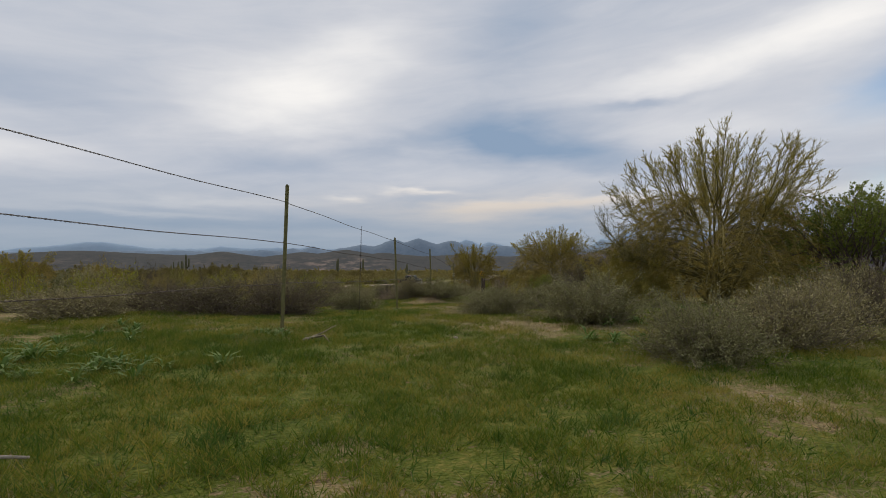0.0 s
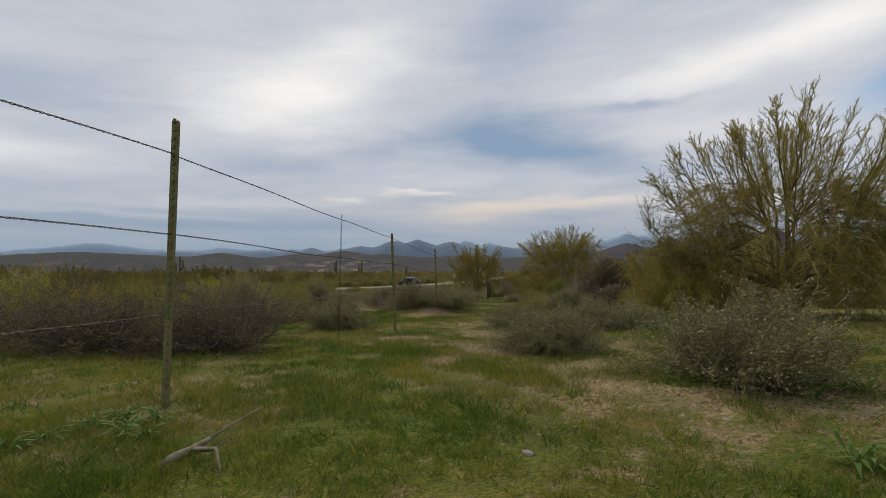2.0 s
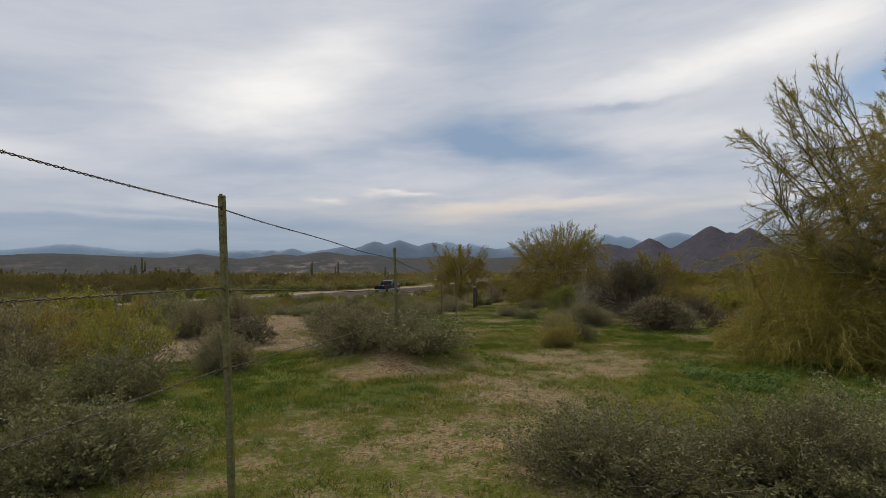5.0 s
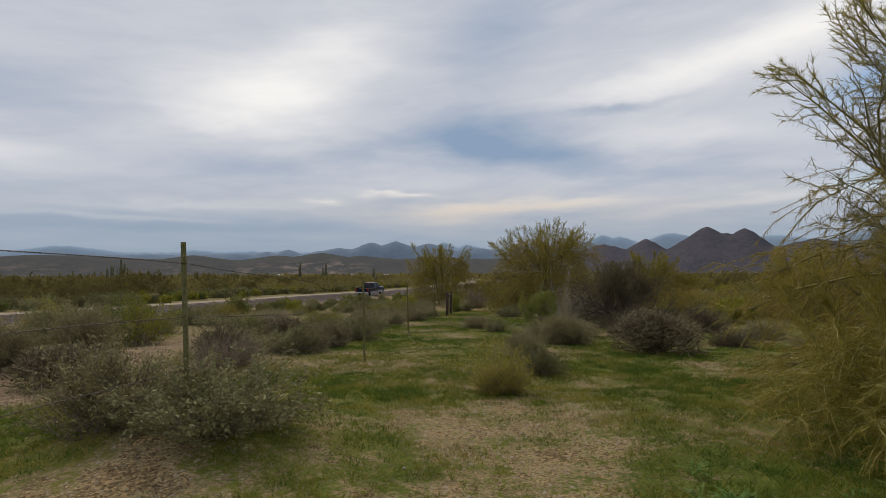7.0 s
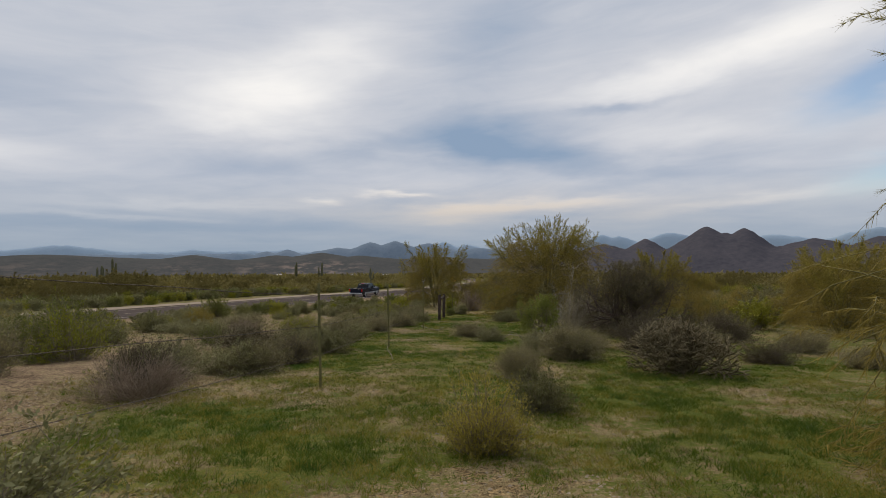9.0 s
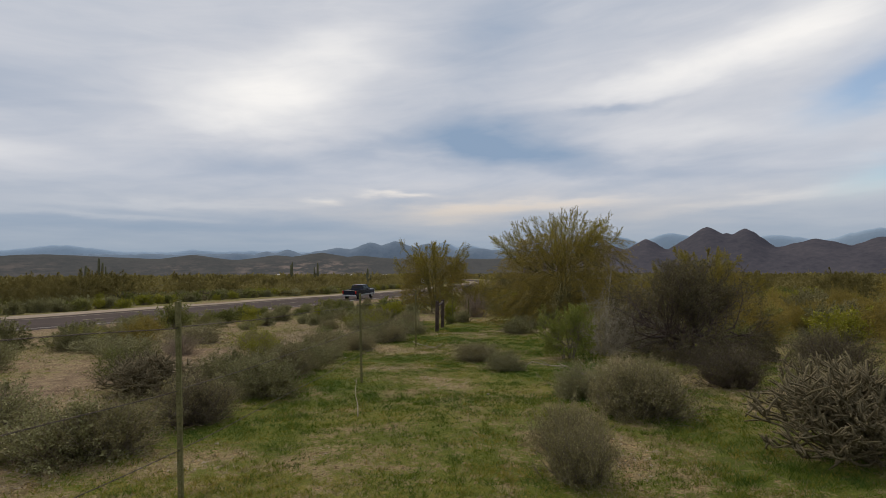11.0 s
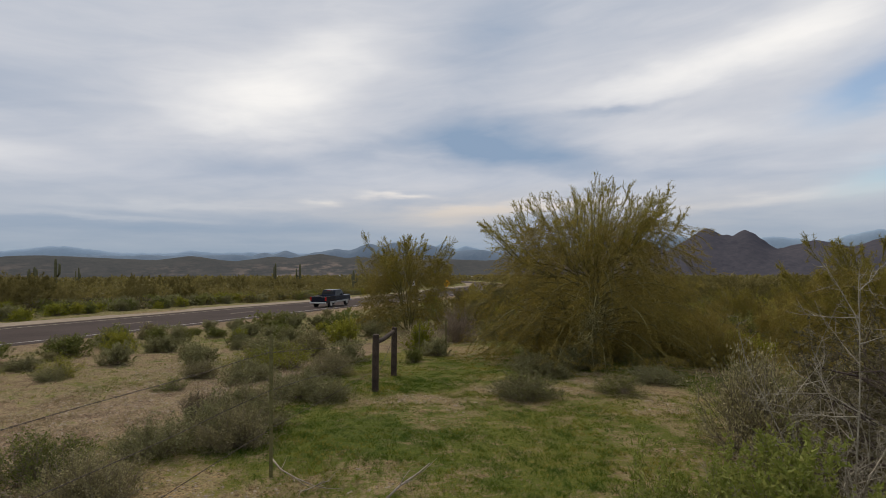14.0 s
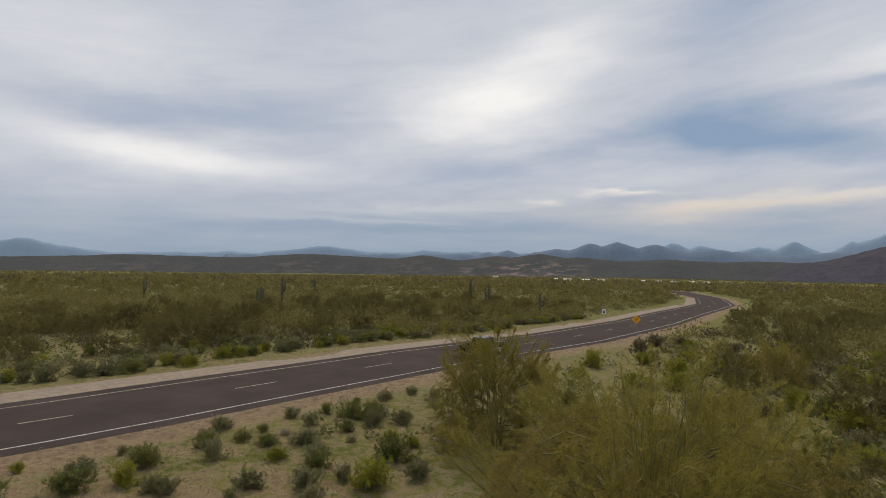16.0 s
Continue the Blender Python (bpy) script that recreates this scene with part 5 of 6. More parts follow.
def twisted(p, q, sag, barbs, pitch=0.075, r=0.0027, off=0.0034, seed=0):
    """Two strands twisted about one another from p to q, hanging a little, with barbs."""
    rng = np.random.default_rng(seed)
    tb = Tubes()
    L = float(np.linalg.norm(q - p))
    n = max(int(L / (pitch / 6)), 8)
    s = np.linspace(0, 1, n)
    mid = p[None] + (q - p)[None] * s[:, None]
    mid[:, 2] -= sag * 4 * s * (1 - s)
    mid[:, 2] += 0.006 * np.sin(s * L * 2.1 + seed)
    d = (q - p) / L
    a = np.cross(d, (0, 0, 1.0))
    a = a / np.linalg.norm(a)
    b = np.cross(d, a)
    for ph in (0, math.pi):
        w = 2 * math.pi * s * L / pitch + ph
        tb.add(list(mid + off * (np.cos(w)[:, None] * a + np.sin(w)[:, None] * b)), [r] * n, 3, False)
    if barbs:
        for i in range(int(L / 0.13)):
            c = mid[min(int((i + 0.5) * 0.13 / L * n), n - 1)]
            for _ in range(2):
                w = unit((a * rng.normal() + b * rng.normal() + d * 0.3)[None])[0]
                tb.add([c - w * 0.009, c + w * 0.009], [0.0014, 0.0008], 3, False)
    return tb


anchors = tops[:7] + [(ax - 0.09, ay, float(height(ax, ay)), 0, (-1.42, -1.75, -2.1))]
for i in range(len(anchors) - 1):
    (x0, y0, z0, l0, s0), (x1, y1, z1, l1, s1) = anchors[i], anchors[i + 1]
    for j in range(3):
        p = np.array((x0 + math.sin(radians(l0)) * (s0[j] - z0), y0 - 0.02, s0[j]))
        q = np.array((x1 + math.sin(radians(l1)) * (s1[j] - z1), y1 - 0.02, s1[j]))
        fine = y0 < 21 and j < 2
        part("wire", twisted(p, q, 0.015, True, 0.075 if fine else 0.2, seed=i * 5 + j).mesh("wire", M_WIRE), M_WIRE, fence)
for (x, y, top, bottom) in ((-1.58, 10.46, 1.41, 0.15),):
    p, q = np.array((x, y, top + 0.05)), np.array((x - 0.05, y + 0.02, bottom - 0.35))
    part("stay", twisted(p, q, 0.0, False, 0.07, 0.0028, 0.009).mesh("stay", M_WIRE), M_WIRE, fence, "twisted wire stay between the strands")
for hw, hv in ((1.1, 0.25), (1.1, 0.3)):
    p, q = np.array((ax + 0.02, ay + 0.05, float(height(ax, ay)) + hv)), np.array((bx, by - 0.05, float(height(bx, by)) + hw))
    part("wire", twisted(p, q, 0.02, False, 0.2, seed=int(hv * 100)).mesh("wire", M_WIRE), M_WIRE, fence)
for (p, q) in (((bx, by), (4.34, 51.0)), ((4.34, 51.0), (5.34, 52.4))):
    for hw in (1.0, 0.6):
        a_, b_ = np.array((*p, float(height(*p)) + hw)), np.array((*q, float(height(*q)) + hw))
        part("wire", twisted(a_, b_, 0.03, False, 0.25).mesh("wire", M_WIRE), M_WIRE, fence)


# ---- the pickup on the road ----
def box(bm, cx, cy, cz, sx, sy, sz, taper=0.0, bevel=0.03):
    got = bmesh.ops.create_cube(bm, size=1.0, matrix=Matrix.Translation((cx, cy, cz)) @ Matrix.Diagonal((sx, sy, sz, 1)))
    if taper:
        for v in got["verts"]:
            if v.co.z > cz:
                v.co.x = cx + (v.co.x - cx) * (1 - taper)
    if bevel:
        es = list({e for v in got["verts"] for e in v.link_edges})
        bmesh.ops.bevel(bm, geom=es, offset=bevel, segments=2, affect="EDGES", profile=0.5)
    return bm


def wheel(truck, x, y):
    part_bm = bmesh.new()
    bmesh.ops.create_cone(part_bm, cap_ends=True, segments=28, radius1=0.40, radius2=0.40, depth=0.27, matrix=Matrix.Translation((x, y, 0.40)) @ Matrix.Rotation(math.pi / 2, 4, "Y"))
    bmesh.ops.bevel(part_bm, geom=[e for e in part_bm.edges if abs(e.verts[0].co.x - e.verts[1].co.x) < 1e-4], offset=0.05, segments=2, affect="EDGES")
    w = part("wheel", part_bm, M_TYRE, truck)
    rim = bmesh.new()
    s = 1 if x > 0 else -1
    bmesh.ops.create_cone(rim, cap_ends=True, segments=20, radius1=0.23, radius2=0.19, depth=0.05, matrix=Matrix.Translation((x + s * 0.13, y, 0.40)) @ Matrix.Rotation(s * math.pi / 2, 4, "Y"))
    for k in range(5):
        w2 = 2 * math.pi * k / 5
        box(rim, x + s * 0.16, y + 0.11 * math.cos(w2), 0.40 + 0.11 * math.sin(w2), 0.02, 0.06, 0.06, 0, 0)
    part("rim", rim, M_CHROME, w, "bright alloy rim")


def pickup():
    """A four-door pickup, 5.8 m long; its nose points along +y and its wheels stand on z = 0."""
    tr = tagged(new("pickup_truck"), "dark blue four-door pickup truck with silver sills on the road", "truck")
    b = bmesh.new()
    box(b, 0, 2.15, 0.90, 1.94, 1.5, 0.62, 0.05, 0.09)
    box(b, 0, 0.45, 0.88, 1.96, 2.1, 0.70, 0.04, 0.05)
    part("body", b, M_PAINT, tr)
    c = bmesh.new()
    got = bmesh.ops.create_cube(c, size=1.0, matrix=Matrix.Translation((0, 0.42, 1.54)) @ Matrix.Diagonal((1.78, 2.15, 0.66, 1)))
    for v in got["verts"]:
        if v.co.z > 1.5:
            v.co.x *= 0.84
            v.co.y = 0.42 + (v.co.y - 0.42) * (0.62 if v.co.y > 0.42 else 0.86)
    bmesh.ops.bevel(c, geom=list(c.edges), offset=0.06, segments=2, affect="EDGES")
    part("cab", c, M_PAINT, tr)
    bed = bmesh.new()
    for x in (-0.93, 0.93):
        box(bed, x, -1.65, 0.92, 0.10, 2.15, 0.72, 0, 0.03)
    box(bed, 0, -1.65, 0.68, 1.8, 2.1, 0.10, 0, 0.02)
    box(bed, 0, -0.62, 0.95, 1.8, 0.08, 0.66, 0, 0.02)
    part("cargo_bed", bed, M_PAINT, tr)
    part("tailgate", box(bmesh.new(), 0, -2.74, 0.95, 1.74, 0.08, 0.62, 0, 0.03), M_PAINT, tr)
    for x in (-0.985, 0.985):
        part("sill", box(bmesh.new(), x, 0.2, 0.60, 0.05, 4.4, 0.20, 0, 0.02), M_SILVERSIDE, tr, "silver lower body panel")
    part("rear_bumper", box(bmesh.new(), 0, -2.85, 0.60, 1.94, 0.20, 0.18, 0, 0.04), M_CHROME, tr, "chrome rear bumper")
    part("front_bumper", box(bmesh.new(), 0, 2.93, 0.60, 1.94, 0.18, 0.26, 0, 0.05), M_CHROME, tr)
    for x in (-0.90, 0.90):
        part("tail_light", box(bmesh.new(), x, -2.76, 1.02, 0.16, 0.08, 0.36, 0, 0.02), M_LAMP, tr, "red tail lamp")
        part("headlight", box(bmesh.new(), x * 0.86, 2.89, 0.98, 0.32, 0.06, 0.18, 0, 0.02), M_PLATE, tr)
        part("mirror", box(bmesh.new(), x * 1.18, 1.05, 1.38, 0.20, 0.10, 0.20, 0, 0.03), M_BLACK, tr)
    part("number_plate", box(bmesh.new(), 0, -2.96, 0.62, 0.32, 0.015, 0.15, 0, 0), M_PLATE, tr)
    part("brake_light", box(bmesh.new(), 0, -0.54, 1.86, 0.4, 0.03, 0.05, 0, 0), M_LAMP, tr)
    rw = box(bmesh.new(), 0, -0.60, 1.58, 1.36, 0.03, 0.34, 0.10, 0.01)
    part("rear_window", rw, M_GLASS, tr)
    ws = bmesh.new()
    vs = [ws.verts.new(p) for p in ((-0.78, 1.46, 1.27), (0.78, 1.46, 1.27), (0.68, 1.06, 1.80), (-0.68, 1.06, 1.80))]
    ws.faces.new(vs)
    bmesh.ops.solidify(ws, geom=list(ws.faces), thickness=0.02)
    part("windscreen", ws, M_GLASS, tr)
    for s in (-1, 1):
        for y0, y1, t0, t1 in ((-0.40, 0.38, -0.34, 0.36), (0.46, 1.30, 0.44, 0.95)):
            g = bmesh.new()
            vs = [g.verts.new(p) for p in ((s * 0.895, y0, 1.30), (s * 0.895, y1, 1.30), (s * 0.795, t1, 1.78), (s * 0.795, t0, 1.78))]
            g.faces.new(vs)
            bmesh.ops.solidify(g, geom=list(g.faces), thickness=0.012)
            part("side_window", g, M_GLASS, tr)
        for y in (-1.72, 1.95):
            wheel(tr, s * 0.86, y)
    return tr


truck = pickup()
ty = 93.5
tk = float(np.interp(ty, ROAD_Y, ROAD_K))
tx = float(road_x(ty)) + 2.9
truck.matrix_basis = Matrix.Translation((tx, ty, float(land(tx, ty)) + 0.004)) @ Matrix.Rotation(-math.atan(tk), 4, "Z")


# ---- signs, saguaros, houses far off ----
def sign_post(name, label, x, y, diamond, mat):
    root = tagged(new(name), label, "road sign")
    root.matrix_basis = Matrix.Translation((x, y, float(height(x, y)))) @ Matrix.Rotation(radians(-12), 4, "Z")
    part("post", box(bmesh.new(), 0, 0.04, 1.2, 0.06, 0.06, 2.6, 0, 0.01), M_STEEL, root)
    p = bmesh.new()
    if diamond:
        box(p, 0, 0, 0, 0.95, 0.02, 0.95, 0, 0)
        bmesh.ops.transform(p, matrix=Matrix.Translation((0, 0, 2.25)) @ Matrix.Rotation(radians(45), 4, "Y"), verts=p.verts)
    else:
        box(p, 0, 0, 2.1, 0.75, 0.02, 0.95, 0, 0)
    panel = part("panel", p, mat, root)
    k = bmesh.new()
    if diamond:
        box(k, -0.05, -0.02, 2.10, 0.10, 0.012, 0.40, 0, 0)
        box(k, 0.08, -0.02, 2.36, 0.30, 0.012, 0.10, 0, 0)
        box(k, 0.16, -0.02, 2.46, 0.10, 0.012, 0.22, 0, 0)
    else:
        box(k, 0, -0.02, 2.0, 0.34, 0.012, 0.36, 0, 0)
        box(k, 0, -0.02, 2.38, 0.5, 0.012, 0.08, 0, 0)
    part("legend", k, M_BLACK, panel, "black bars on the sign")
    return root


sign_post("curve_sign", "yellow diamond road sign with black arrow", 9.0, 125.0, True, M_SIGN_Y)
sign_post("white_road_sign", "white rectangular road sign with dark legend", 3.0, 144.0, False, M_SIGN_W)


def saguaro(seed, h, arms):
    rng = np.random.default_rng(seed)
    root = tagged(new("saguaro_cactus"), "tall green ribbed saguaro cactus with upturned arms", "cactus")
    t = Tubes()
    t.add([np.array((0, 0, h * q)) for q in (-0.05, 0.3, 0.6, 0.9, 0.97, 1.0)], (0.24, 0.27, 0.28, 0.24, 0.16, 0.05), 14)
    part("trunk", t.mesh("saguaro_trunk", M_SAGUARO), M_SAGUARO, root)
    for i in range(arms):
        a, z0, L = rng.uniform(0, 6.28), h * rng.uniform(0.35, 0.55), h * rng.uniform(0.22, 0.42)
        o = np.array((math.cos(a), math.sin(a), 0))
        t = Tubes()
        p = np.array((0, 0, z0))
        t.add([p, p + o * 0.5 + (0, 0, 0.05), p + o * 0.8 + np.array((0, 0, 0.3)), p + o * 0.85 + np.array((0, 0, L * 0.6)), p + o * 0.85 + np.array((0, 0, L)), p + o * 0.85 + np.array((0, 0, L + 0.12))], (0.16, 0.18, 0.19, 0.19, 0.14, 0.04), 10)
        part("arm", t.mesh("saguaro_arm", M_SAGUARO), M_SAGUARO, root)
    return root


for i, (x, y, h, arms) in enumerate(((-68.0, 142.5, 7.6, 4), (-36.0, 185.0, 7.5, 2), (-62.0, 128.0, 5.5, 3), (-23.7, 160.0, 6.6, 2), (-10.0, 150.0, 5.0, 2), (-120.0, 150.0, 6.0, 2), (-105.0, 210.0, 7.0, 2))):
    ob = saguaro(60 + i, h, arms)
    tagged(ob, group="saguaros across the road")
    ob.matrix_basis = at(x, y)


def shed(x, y, w, d, h, turn):
    root = tagged(new("low_building"), "small pale low building far out on the plain", "building")
    part("wall", box(bmesh.new(), 0, 0, h / 2 - 1, w, d, h + 2, 0, 0), M_HOUSE, root)
    r = bmesh.new()
    vs = [r.verts.new(p) for p in ((-w / 2 - 0.4, -d / 2 - 0.4, h), (w / 2 + 0.4, -d / 2 - 0.4, h), (w / 2 + 0.4, 0, h + d * 0.16), (-w / 2 - 0.4, 0, h + d * 0.16), (-w / 2 - 0.4, d / 2 + 0.4, h), (w / 2 + 0.4, d / 2 + 0.4, h))]
    for q in ((0, 1, 2, 3), (3, 2, 5, 4), (0, 3, 4), (1, 5, 2), (0, 4, 5, 1)):
        r.faces.new([vs[j] for j in q])
    part("roof", r, M_ROOF, root)
    root.matrix_basis = Matrix.Translation((x, y, float(height(x, y)))) @ Matrix.Rotation(radians(turn), 4, "Z")


for i, (x, y, w) in enumerate(((-80, 900, 16), (-108, 915, 12), (-55, 905, 9), (-130, 930, 8), (30, 1050, 9), (55, 1060, 12), (85, 1080, 8), (5, 1040, 6), (110, 1100, 10), (-330, 1300, 12), (-700, 1500, 14))):
    shed(x, y, w, 7, 3.0, 5 * math.sin(i * 2.3))


# ---- across the road and beyond: thickets ----
rng = np.random.default_rng(5)
count = 0
for y in np.arange(30, 150, 1.5):
    for off in (11.4, 12.8, 15.0, 18.0, 21.0):
        if rng.random() < (0.75 if off < 14 else 0.5):
            x = float(road_x(y)) - off * 1.06 + rng.normal(0, 0.5)
            plant(("green", "silver", "yellow", "silver")[rng.integers(4)], x, y + off * 0.3 + rng.normal(0, 0.5), rng.uniform(1.5, 2.6), rng.uniform(0.8, 1.3))
LIGHT = [broom_tree("desert_tree", "olive-green palo verde tree in the thicket across the road", 71 + i, 3.4, 2.7, 8, 3, 26, 34, 0.20, 0.022, 10, leaf=M_OLIVE_FAR, under=M_OLIVE_FAR, low=0.0, drape=0.8, loose=0.9) for i in range(3)]
spots = []
for i in range(1500):
    y = rng.uniform(40, 190)
    x = float(road_x(y)) - 23 - 70 * rng.random() ** 1.4
    if all((x - a) ** 2 + (y - b) ** 2 > 9 for a, b in spots):
        spots.append((x, y))
spots = spots[:170]
for i in range(300):
    y, x = rng.uniform(56, 190), rng.uniform(13, 90)
    if road_dist(x, y) > 12 and len(spots) < 250 and all((x - a) ** 2 + (y - b) ** 2 > 30 for a, b in spots) and x < 14 + y * 0.6:
        spots.append((x, y))
for i, (x, y) in enumerate(spots):
    ob = LIGHT[i % 3] if i < 3 else copy_thing(LIGHT[i % 3], Matrix.Identity(4))
    ob.matrix_basis = at(x, y, rng.uniform(0, 360), rng.uniform(0.6, 1.15))


def thicket(name, label, n, near, far, a0, a1, size, leaves, lsize, mat, seed):
    """Brush that nobody could count: domes of leaf sprays strewn over a wide fan of the plain, clear of the road."""
    g = np.random.default_rng(seed)
    r = near * (far / near) ** g.random(n)
    a = np.radians(g.uniform(a0, a1, n))
    x, y = r * np.sin(a), r * np.cos(a)
    clear = (np.abs(road_dist(x, y)) > 12.5) | (y > 420)
    clear &= waves(x, y, 38, seed) + 0.5 * g.random(n) > 0.42
    x, y, r = x[clear], y[clear], r[clear]
    s = size * g.uniform(0.5, 1.25, len(x))
    z = height(x, y)
    cx, cy, cz, sc = (np.repeat(q, leaves) for q in (x, y, z, s))
    m = len(cx)
    d = unit(g.normal(0, 1, (m, 3)))
    d[:, 2] = np.abs(d[:, 2])
    q = g.random(m) ** 0.4
    pos = np.stack([cx + d[:, 0] * q * sc, cy + d[:, 1] * q * sc, cz + d[:, 2] * q * sc * 1.15], 1)
    w = unit(d * 0.6 + g.normal(0, 0.8, (m, 3)) + np.array((0, 0, 0.1)))
    side = unit(np.cross(w, g.normal(0, 1, (m, 3))))
    L = lsize * sc * g.uniform(0.6, 1.4, m)
    v, f = slivers(pos, w, side, L, L * 0.6)
    return tagged(new(name, mesh_of(name, v, f, mat, 3)), label, "shrubs", kind="stuff")


thicket("thicket", "scattered olive palo verde brush on the plain", 2300, 105, 240, -62, 50, 2.2, 190, 0.155, M_OLIVE_FAR, 81)
thicket("mid_dark_brush", "dull dark brush between trees on the plain", 3200, 88, 420, -62, 50, 0.95, 40, 0.34, M_DARKLEAF, 87)
thicket("thicket_further", "olive palo verde brush further out on the plain", 2400, 230, 480, -62, 50, 2.3, 60, 0.30, M_OLIVE_FAR, 86)
thicket("low_brush", "low grey-green brush between trees on the plain", 3600, 62, 380, -62, 50, 0.75, 40, 0.40, M_SILVER, 82)
thicket("green_brush", "green shrubs strewn over the plain", 1500, 66, 500, -62, 50, 0.85, 40, 0.42, M_GREENLEAF, 83)
thicket("far_thicket", "distant olive brush covering the desert plain", 9000, 380, 2400, -66, 58, 3.0, 12, 0.8, M_OLIVE_FAR, 84)
thicket("far_dark_brush", "distant dark brush covering the desert plain", 6000, 420, 2600, -66, 58, 3.0, 12, 0.8, M_DARKLEAF, 85)


# ---- dead branches, stones, weeds and grass ----
def fallen(name, label, pts, r, seed, twigs=6, mat=None):
    g = np.random.default_rng(seed)
    t = Tubes()
    p = [np.array((x, y, float(height(x, y)) + z)) for x, y, z in pts]
    t.add(p, list(np.linspace(r, r * 0.45, len(p))), 6)
    for _ in range(twigs):
        i = g.integers(1, len(p))
        w = unit((p[i] - p[i - 1] + g.normal(0, 0.25, 3))[None])[0]
        e = p[i] + w * g.uniform(0.2, 0.5)
        e[2] = max(e[2], float(height(e[0], e[1])) + 0.02)
        t.add([p[i], (p[i] + e) / 2 + g.normal(0, 0.03, 3), e], [r * 0.5, r * 0.35, r * 0.15], 4)
    tagged(new(name, t.mesh(name, mat or M_DEAD_WOOD)), label, "branch")


fallen("dead_branch", "long bleached forked dead branch lying in grass", ((6.25, 30.9, 0.03), (6.2, 31.4, 0.06), (6.05, 31.9, 0.16), (5.95, 32.4, 0.14), (5.75, 32.9, 0.22), (5.45, 33.1, 0.20), (5.1, 33.35, 0.26)), 0.020, 1, 9)
fallen("dead_branch", "short grey forked dead branch on grass", ((3.95, 38.4, 0.03), (4.1, 38.75, 0.06), (4.3, 39.1, 0.08), (4.45, 39.5, 0.05)), 0.017, 2, 4)
fallen("dead_branch", "tangled grey dead branches on short grass", ((2.3, 39.7, 0.10), (2.5, 39.4, 0.06), (2.75, 39.15, 0.05), (3.05, 38.9, 0.03)), 0.013, 3, 9)
fallen("dead_branch", "weathered dead stick lying in green grass", ((-2.5, 2.35, 0.03), (-2.1, 2.3, 0.05), (-1.78, 2.32, 0.04)), 0.016, 4, 0)
fallen("dead_branch", "thin pale crooked stick standing out of grass", ((1.62, 29.3, 0.02), (1.55, 29.9, 0.08), (1.42, 30.6, 0.12), (1.35, 31.4, 0.2)), 0.008, 5, 3)
fallen("dead_branch", "grey dead root beside the fence post", ((-1.52, 5.74, -0.01), (-1.48, 5.82, 0.02), (-1.45, 5.92, 0.02), (-1.40, 6.02, 0.04)), 0.028, 6, 2, M_GREY_TWIG)


def stone(x, y, s, seed):
    g = np.random.default_rng(seed)
    bm = bmesh.new()
    bmesh.ops.create_icosphere(bm, subdivisions=2, radius=s)
    ph = g.uniform(0, 6, 3)
    for v in bm.verts:
        k = 1 + 0.22 * math.sin(v.co.x * 9 / s * 0.3 + ph[0]) + 0.18 * math.sin(v.co.y * 3.1 / s + ph[1])
        v.co = Vector((v.co.x * k * 1.2, v.co.y * k, v.co.z * k * 0.6))
    ob = part("stone", bm, M_ROCK, None)
    smooth(ob.data)
    tagged(ob, "small pale stone on the ground", "stone", "stones")
    ob.matrix_basis = at(x, y, g.uniform(0, 360), 1, lift=s * 0.2)


for i in range(60):
    g = np.random.default_rng(900 + i)
    x, y = (g.uniform(-3, 9), g.uniform(4, 47)) if i < 40 else (g.uniform(-12, 4), g.uniform(24, 60))
    stone(x, y, 0.012 + 0.018 * g.random() ** 2, i)


def weed(seed, r, n, L, up):
    """A rosette of long bent leaves."""
    g = np.random.default_rng(seed)
    v, f = [np.zeros(3)], []
    for i in range(n):
        a, e, l = g.uniform(0, 6.28), g.uniform(up, up + 0.7), L * g.uniform(0.6, 1.2)
        o = np.array((math.cos(a), math.sin(a), 0))
        s = np.array((-math.sin(a), math.cos(a), 0))
        p0 = np.zeros(3)
        p1 = p0 + (o * math.cos(e) + np.array((0, 0, math.sin(e)))) * l * 0.55
        p2 = p1 + (o * math.cos(e - 0.7) + np.array((0, 0, math.sin(e - 0.7)))) * l * 0.5
        w = l * 0.055
        b = len(v)
        v += [p1 + s * w, p1 - s * w, p2]
        f += [(0, b, b + 1), (b + 1, b, b + 2)]
    return mesh_of("weed", v, f, M_WEED)


WEEDS = [weed(i, 0.2, 16, 0.26, 0.35) for i in range(3)]
g = np.random.default_rng(77)
for (x, y, s, k) in ((-1.9, 6.3, 0.5, 9), (-3.6, 4.6, 1.0, 18), (-2.6, 4.2, 0.6, 8), (-3.9, 6.2, 0.8, 10), (3.9, 17.0, 0.7, 30), (4.6, 17.1, 0.7, 30), (4.6, 15.6, 1.3, 34), (5.6, 13.2, 1.2, 18), (1.8, 5.5, 0.5, 5), (-1.0, 12.6, 0.4, 6), (2.4, 7.0, 0.4, 4), (6.9, 33.5, 0.8, 12), (3.6, 12.5, 0.6, 6)):
    for _ in range(k):
        px, py = x + g.normal(0, s * 0.5), y + g.normal(0, s * 0.5)
        ob = tagged(new("broadleaf_weed", WEEDS[g.integers(3)]), "low green broadleaf weed in the grass", "weed", "weeds in the grass")
        ob.matrix_basis = at(px, py, g.uniform(0, 360), g.uniform(0.45, 0.95) * (0.8 if x > 3.8 and y < 18 else 1.0))


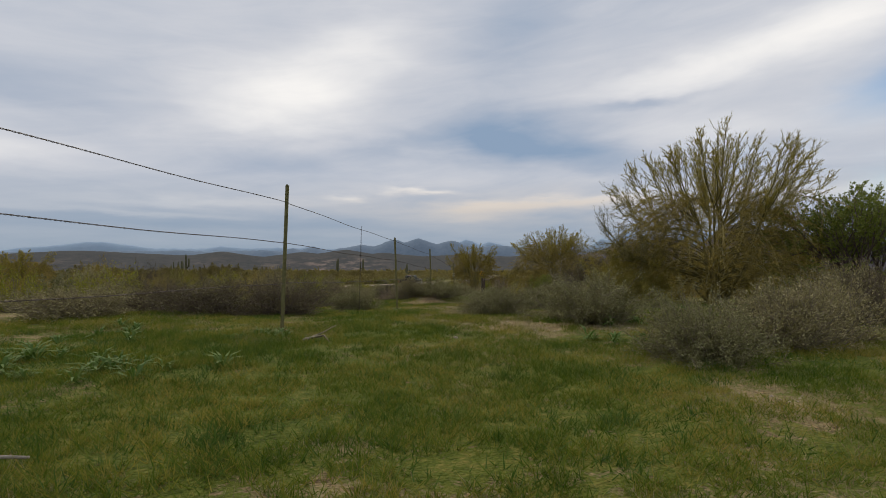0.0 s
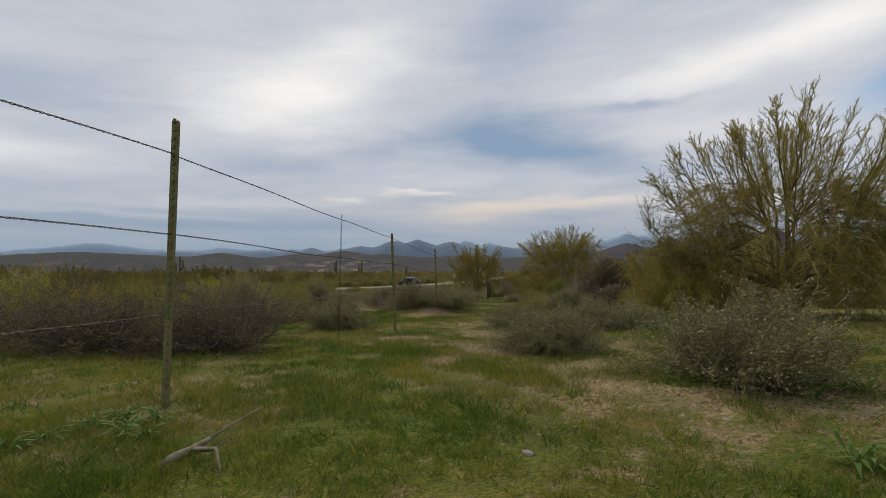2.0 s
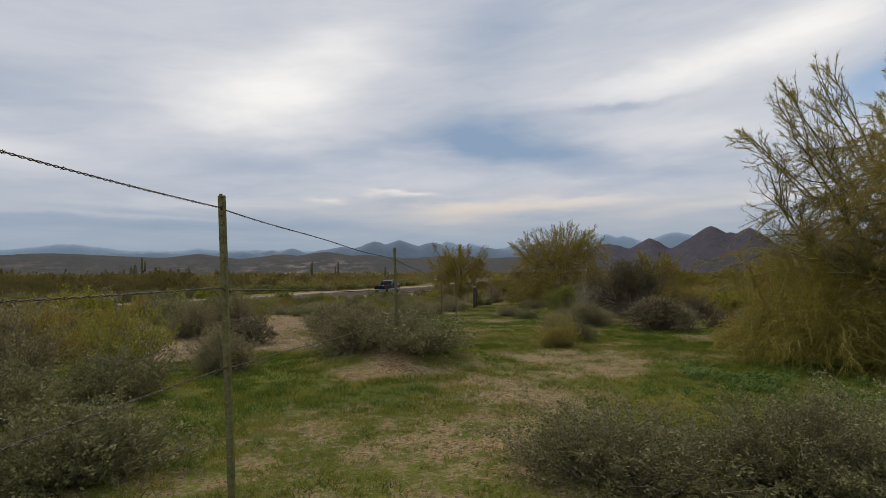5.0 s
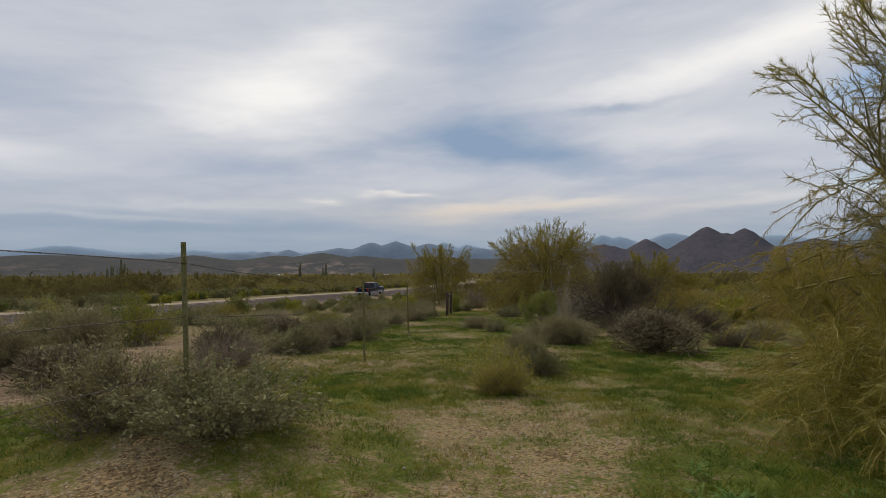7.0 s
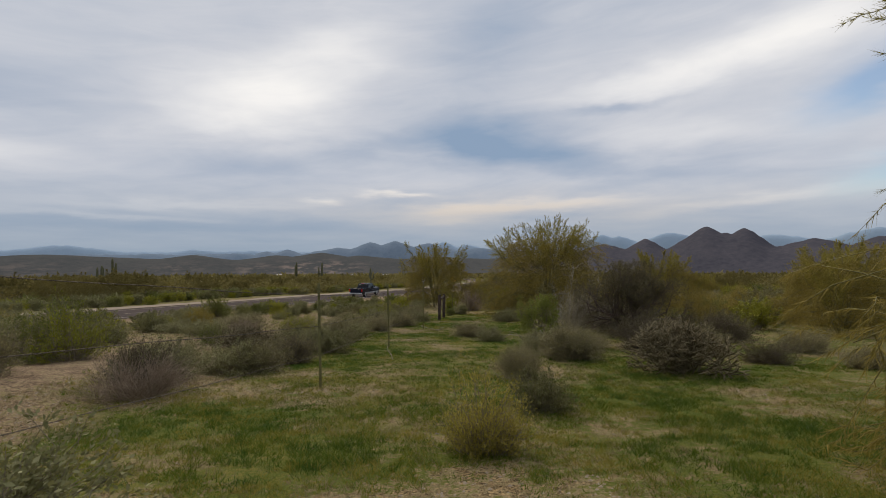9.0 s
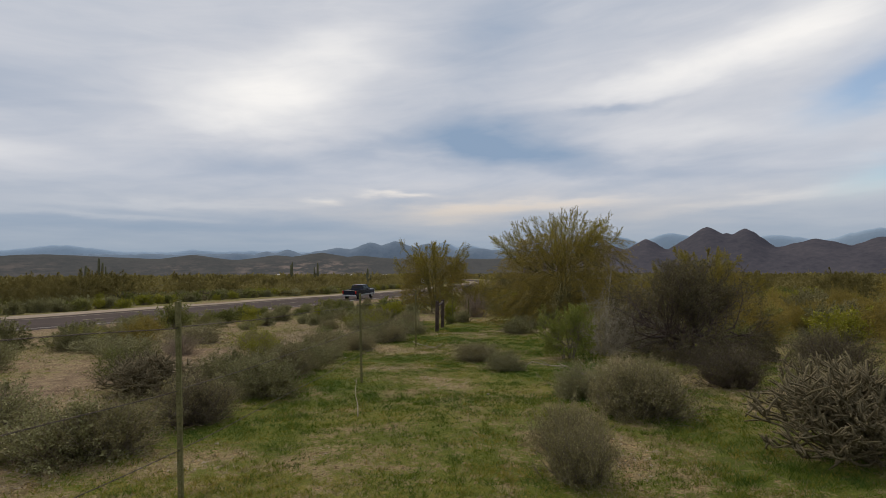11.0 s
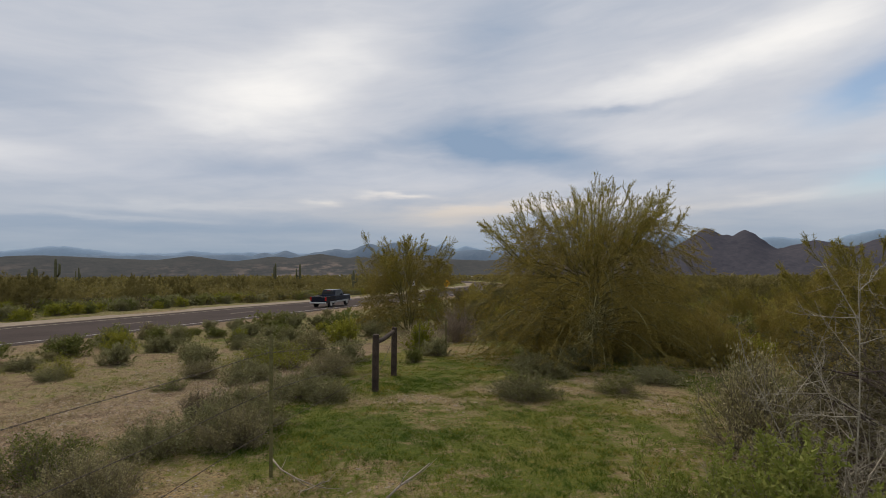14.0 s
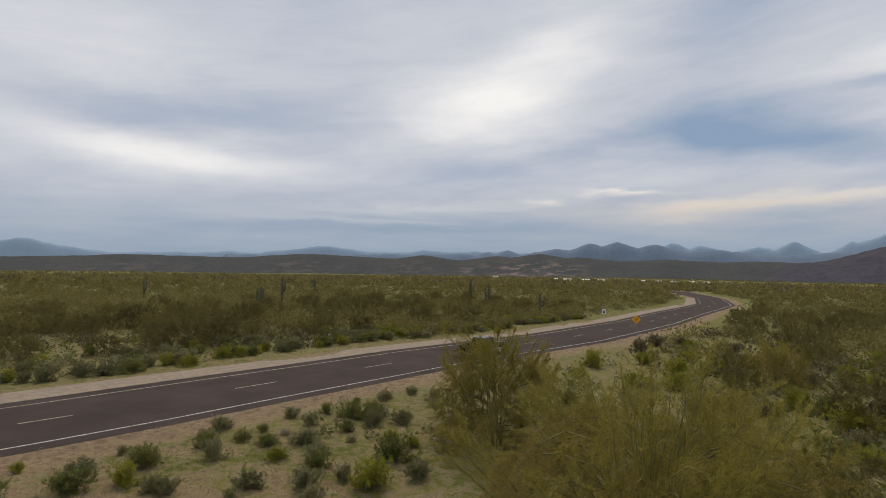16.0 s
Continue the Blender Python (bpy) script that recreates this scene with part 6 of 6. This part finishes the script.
def grass(name, label, x0, x1, y0, y1, per, mat, L, lo, hi, seed, clump=5, width=0.05, loose=0.02):
    """Blades in small tufts wherever the ground is grown over between lo and hi."""
    g = np.random.default_rng(seed)
    n = int((x1 - x0) * (y1 - y0) * per)
    x, y = g.uniform(x0, x1, n), g.uniform(y0, y1, n)
    c = grass_cover(x, y) + g.normal(0, 0.07, n)
    keep = (c > lo) & (c < hi) & (waves(x, y, 0.17, seed + 40) * 0.55 + waves(x, y, 0.45, seed + 50) * 0.45 + g.normal(0, 0.06, n) > 0.42)
    x, y, c = x[keep], y[keep], c[keep]
    px, py = np.repeat(x, clump) + g.normal(0, loose, len(x) * clump), np.repeat(y, clump) + g.normal(0, loose, len(x) * clump)
    m = len(px)
    pos = np.stack([px, py, height(px, py) - 0.006], 1)
    way = unit(np.stack([g.normal(0, 0.75, m), g.normal(0, 0.75, m), np.ones(m)], 1))
    a = g.uniform(0, 6.28, m)
    side = unit(np.cross(way, np.stack([np.cos(a), np.sin(a), 0 * a], 1)))
    tall = 0.55 + 0.9 * np.repeat(waves(x, y, 1.3, 15), clump)
    ln = L * g.uniform(0.5, 1.3, m) * tall
    W = np.full(m, width * L)[:, None] * g.uniform(0.7, 1.3, (m, 1))
    v = np.empty((m, 3, 3))
    v[:, 0], v[:, 1] = pos - side * W, pos + side * W
    bend = np.stack([g.normal(0, 0.3, m), g.normal(0, 0.3, m), 0 * a], 1)
    v[:, 2] = pos + (way + bend * 0.5) * ln[:, None]
    return tagged(new(name, mesh_of(name, v.reshape(-1, 3), np.arange(m * 3).reshape(-1, 3), mat, 3)), label, "grass", kind="stuff")


grass("grass", "short green grass in patches", -6, 6, 0.4, 9.5, 800, M_GRASS, 0.07, 0.40, 2.0, 1, 6, 0.036)
grass("grass_further", "short green grass along the fence", -4, 10, 9.5, 27, 420, M_GRASS, 0.06, 0.38, 2.0, 2, 6, 0.055)
grass("grass_by_brace", "short green grass about the timber brace", -2, 12, 27, 53, 260, M_GRASS, 0.055, 0.38, 2.0, 3, 6, 0.075)
grass("dry_grass", "dry straw stubble between the green patches", -5, 6, 0.4, 10, 480, M_DRY, 0.05, -1.0, 0.74, 4, 5, 0.036)
grass("dry_grass_further", "dry straw stubble along the fence", -4, 10, 10, 50, 260, M_DRY, 0.05, -1.0, 0.66, 5, 5, 0.055)
grass("lush_grass", "dark lush grass in thick clumps", -6, 9, 0.4, 48, 26, M_LUSH, 0.085, 0.66, 2.0, 6, 34, 0.04, 0.07)


grass("sparse_herbs", "sparse low herbs on the sandy strip", -16, 1, 22, 62, 26, M_GRASS, 0.07, 0.22, 0.9, 7, 6, 0.08)
grass("sparse_straw", "sparse straw on the sandy strip", -16, 1, 22, 62, 26, M_DRY, 0.08, 0.10, 0.6, 8, 6, 0.07)


def gravel(n, seed):
    """Pebbles on the bare patches: small eight-sided grains."""
    g = np.random.default_rng(seed)
    x, y = g.uniform(-4, 10, n), 0.6 + 52 * g.random(n) ** 1.5
    keep = grass_cover(x, y) < 0.40
    x, y = x[keep], y[keep]
    s = g.uniform(0.004, 0.015, len(x)) * (1 + y / 40)
    z = height(x, y)
    shape = np.array(((1, 0, 0), (-1, 0, 0), (0, 1, 0), (0, -1, 0), (0, 0, 0.7), (0, 0, -0.4)))
    v = np.stack([x, y, z], 1)[:, None] + s[:, None, None] * shape[None] * g.uniform(0.6, 1.4, (len(x), 6, 1))
    tri = np.array(((0, 2, 4), (2, 1, 4), (1, 3, 4), (3, 0, 4)))
    f = (np.arange(len(x))[:, None, None] * 6 + tri[None]).reshape(-1, 3)
    tagged(new("gravel", mesh_of("gravel", v.reshape(-1, 3), f, M_GRAVEL, 3)), "pale gravel on bare patches of soil", "gravel", kind="stuff")


gravel(60000, 3)
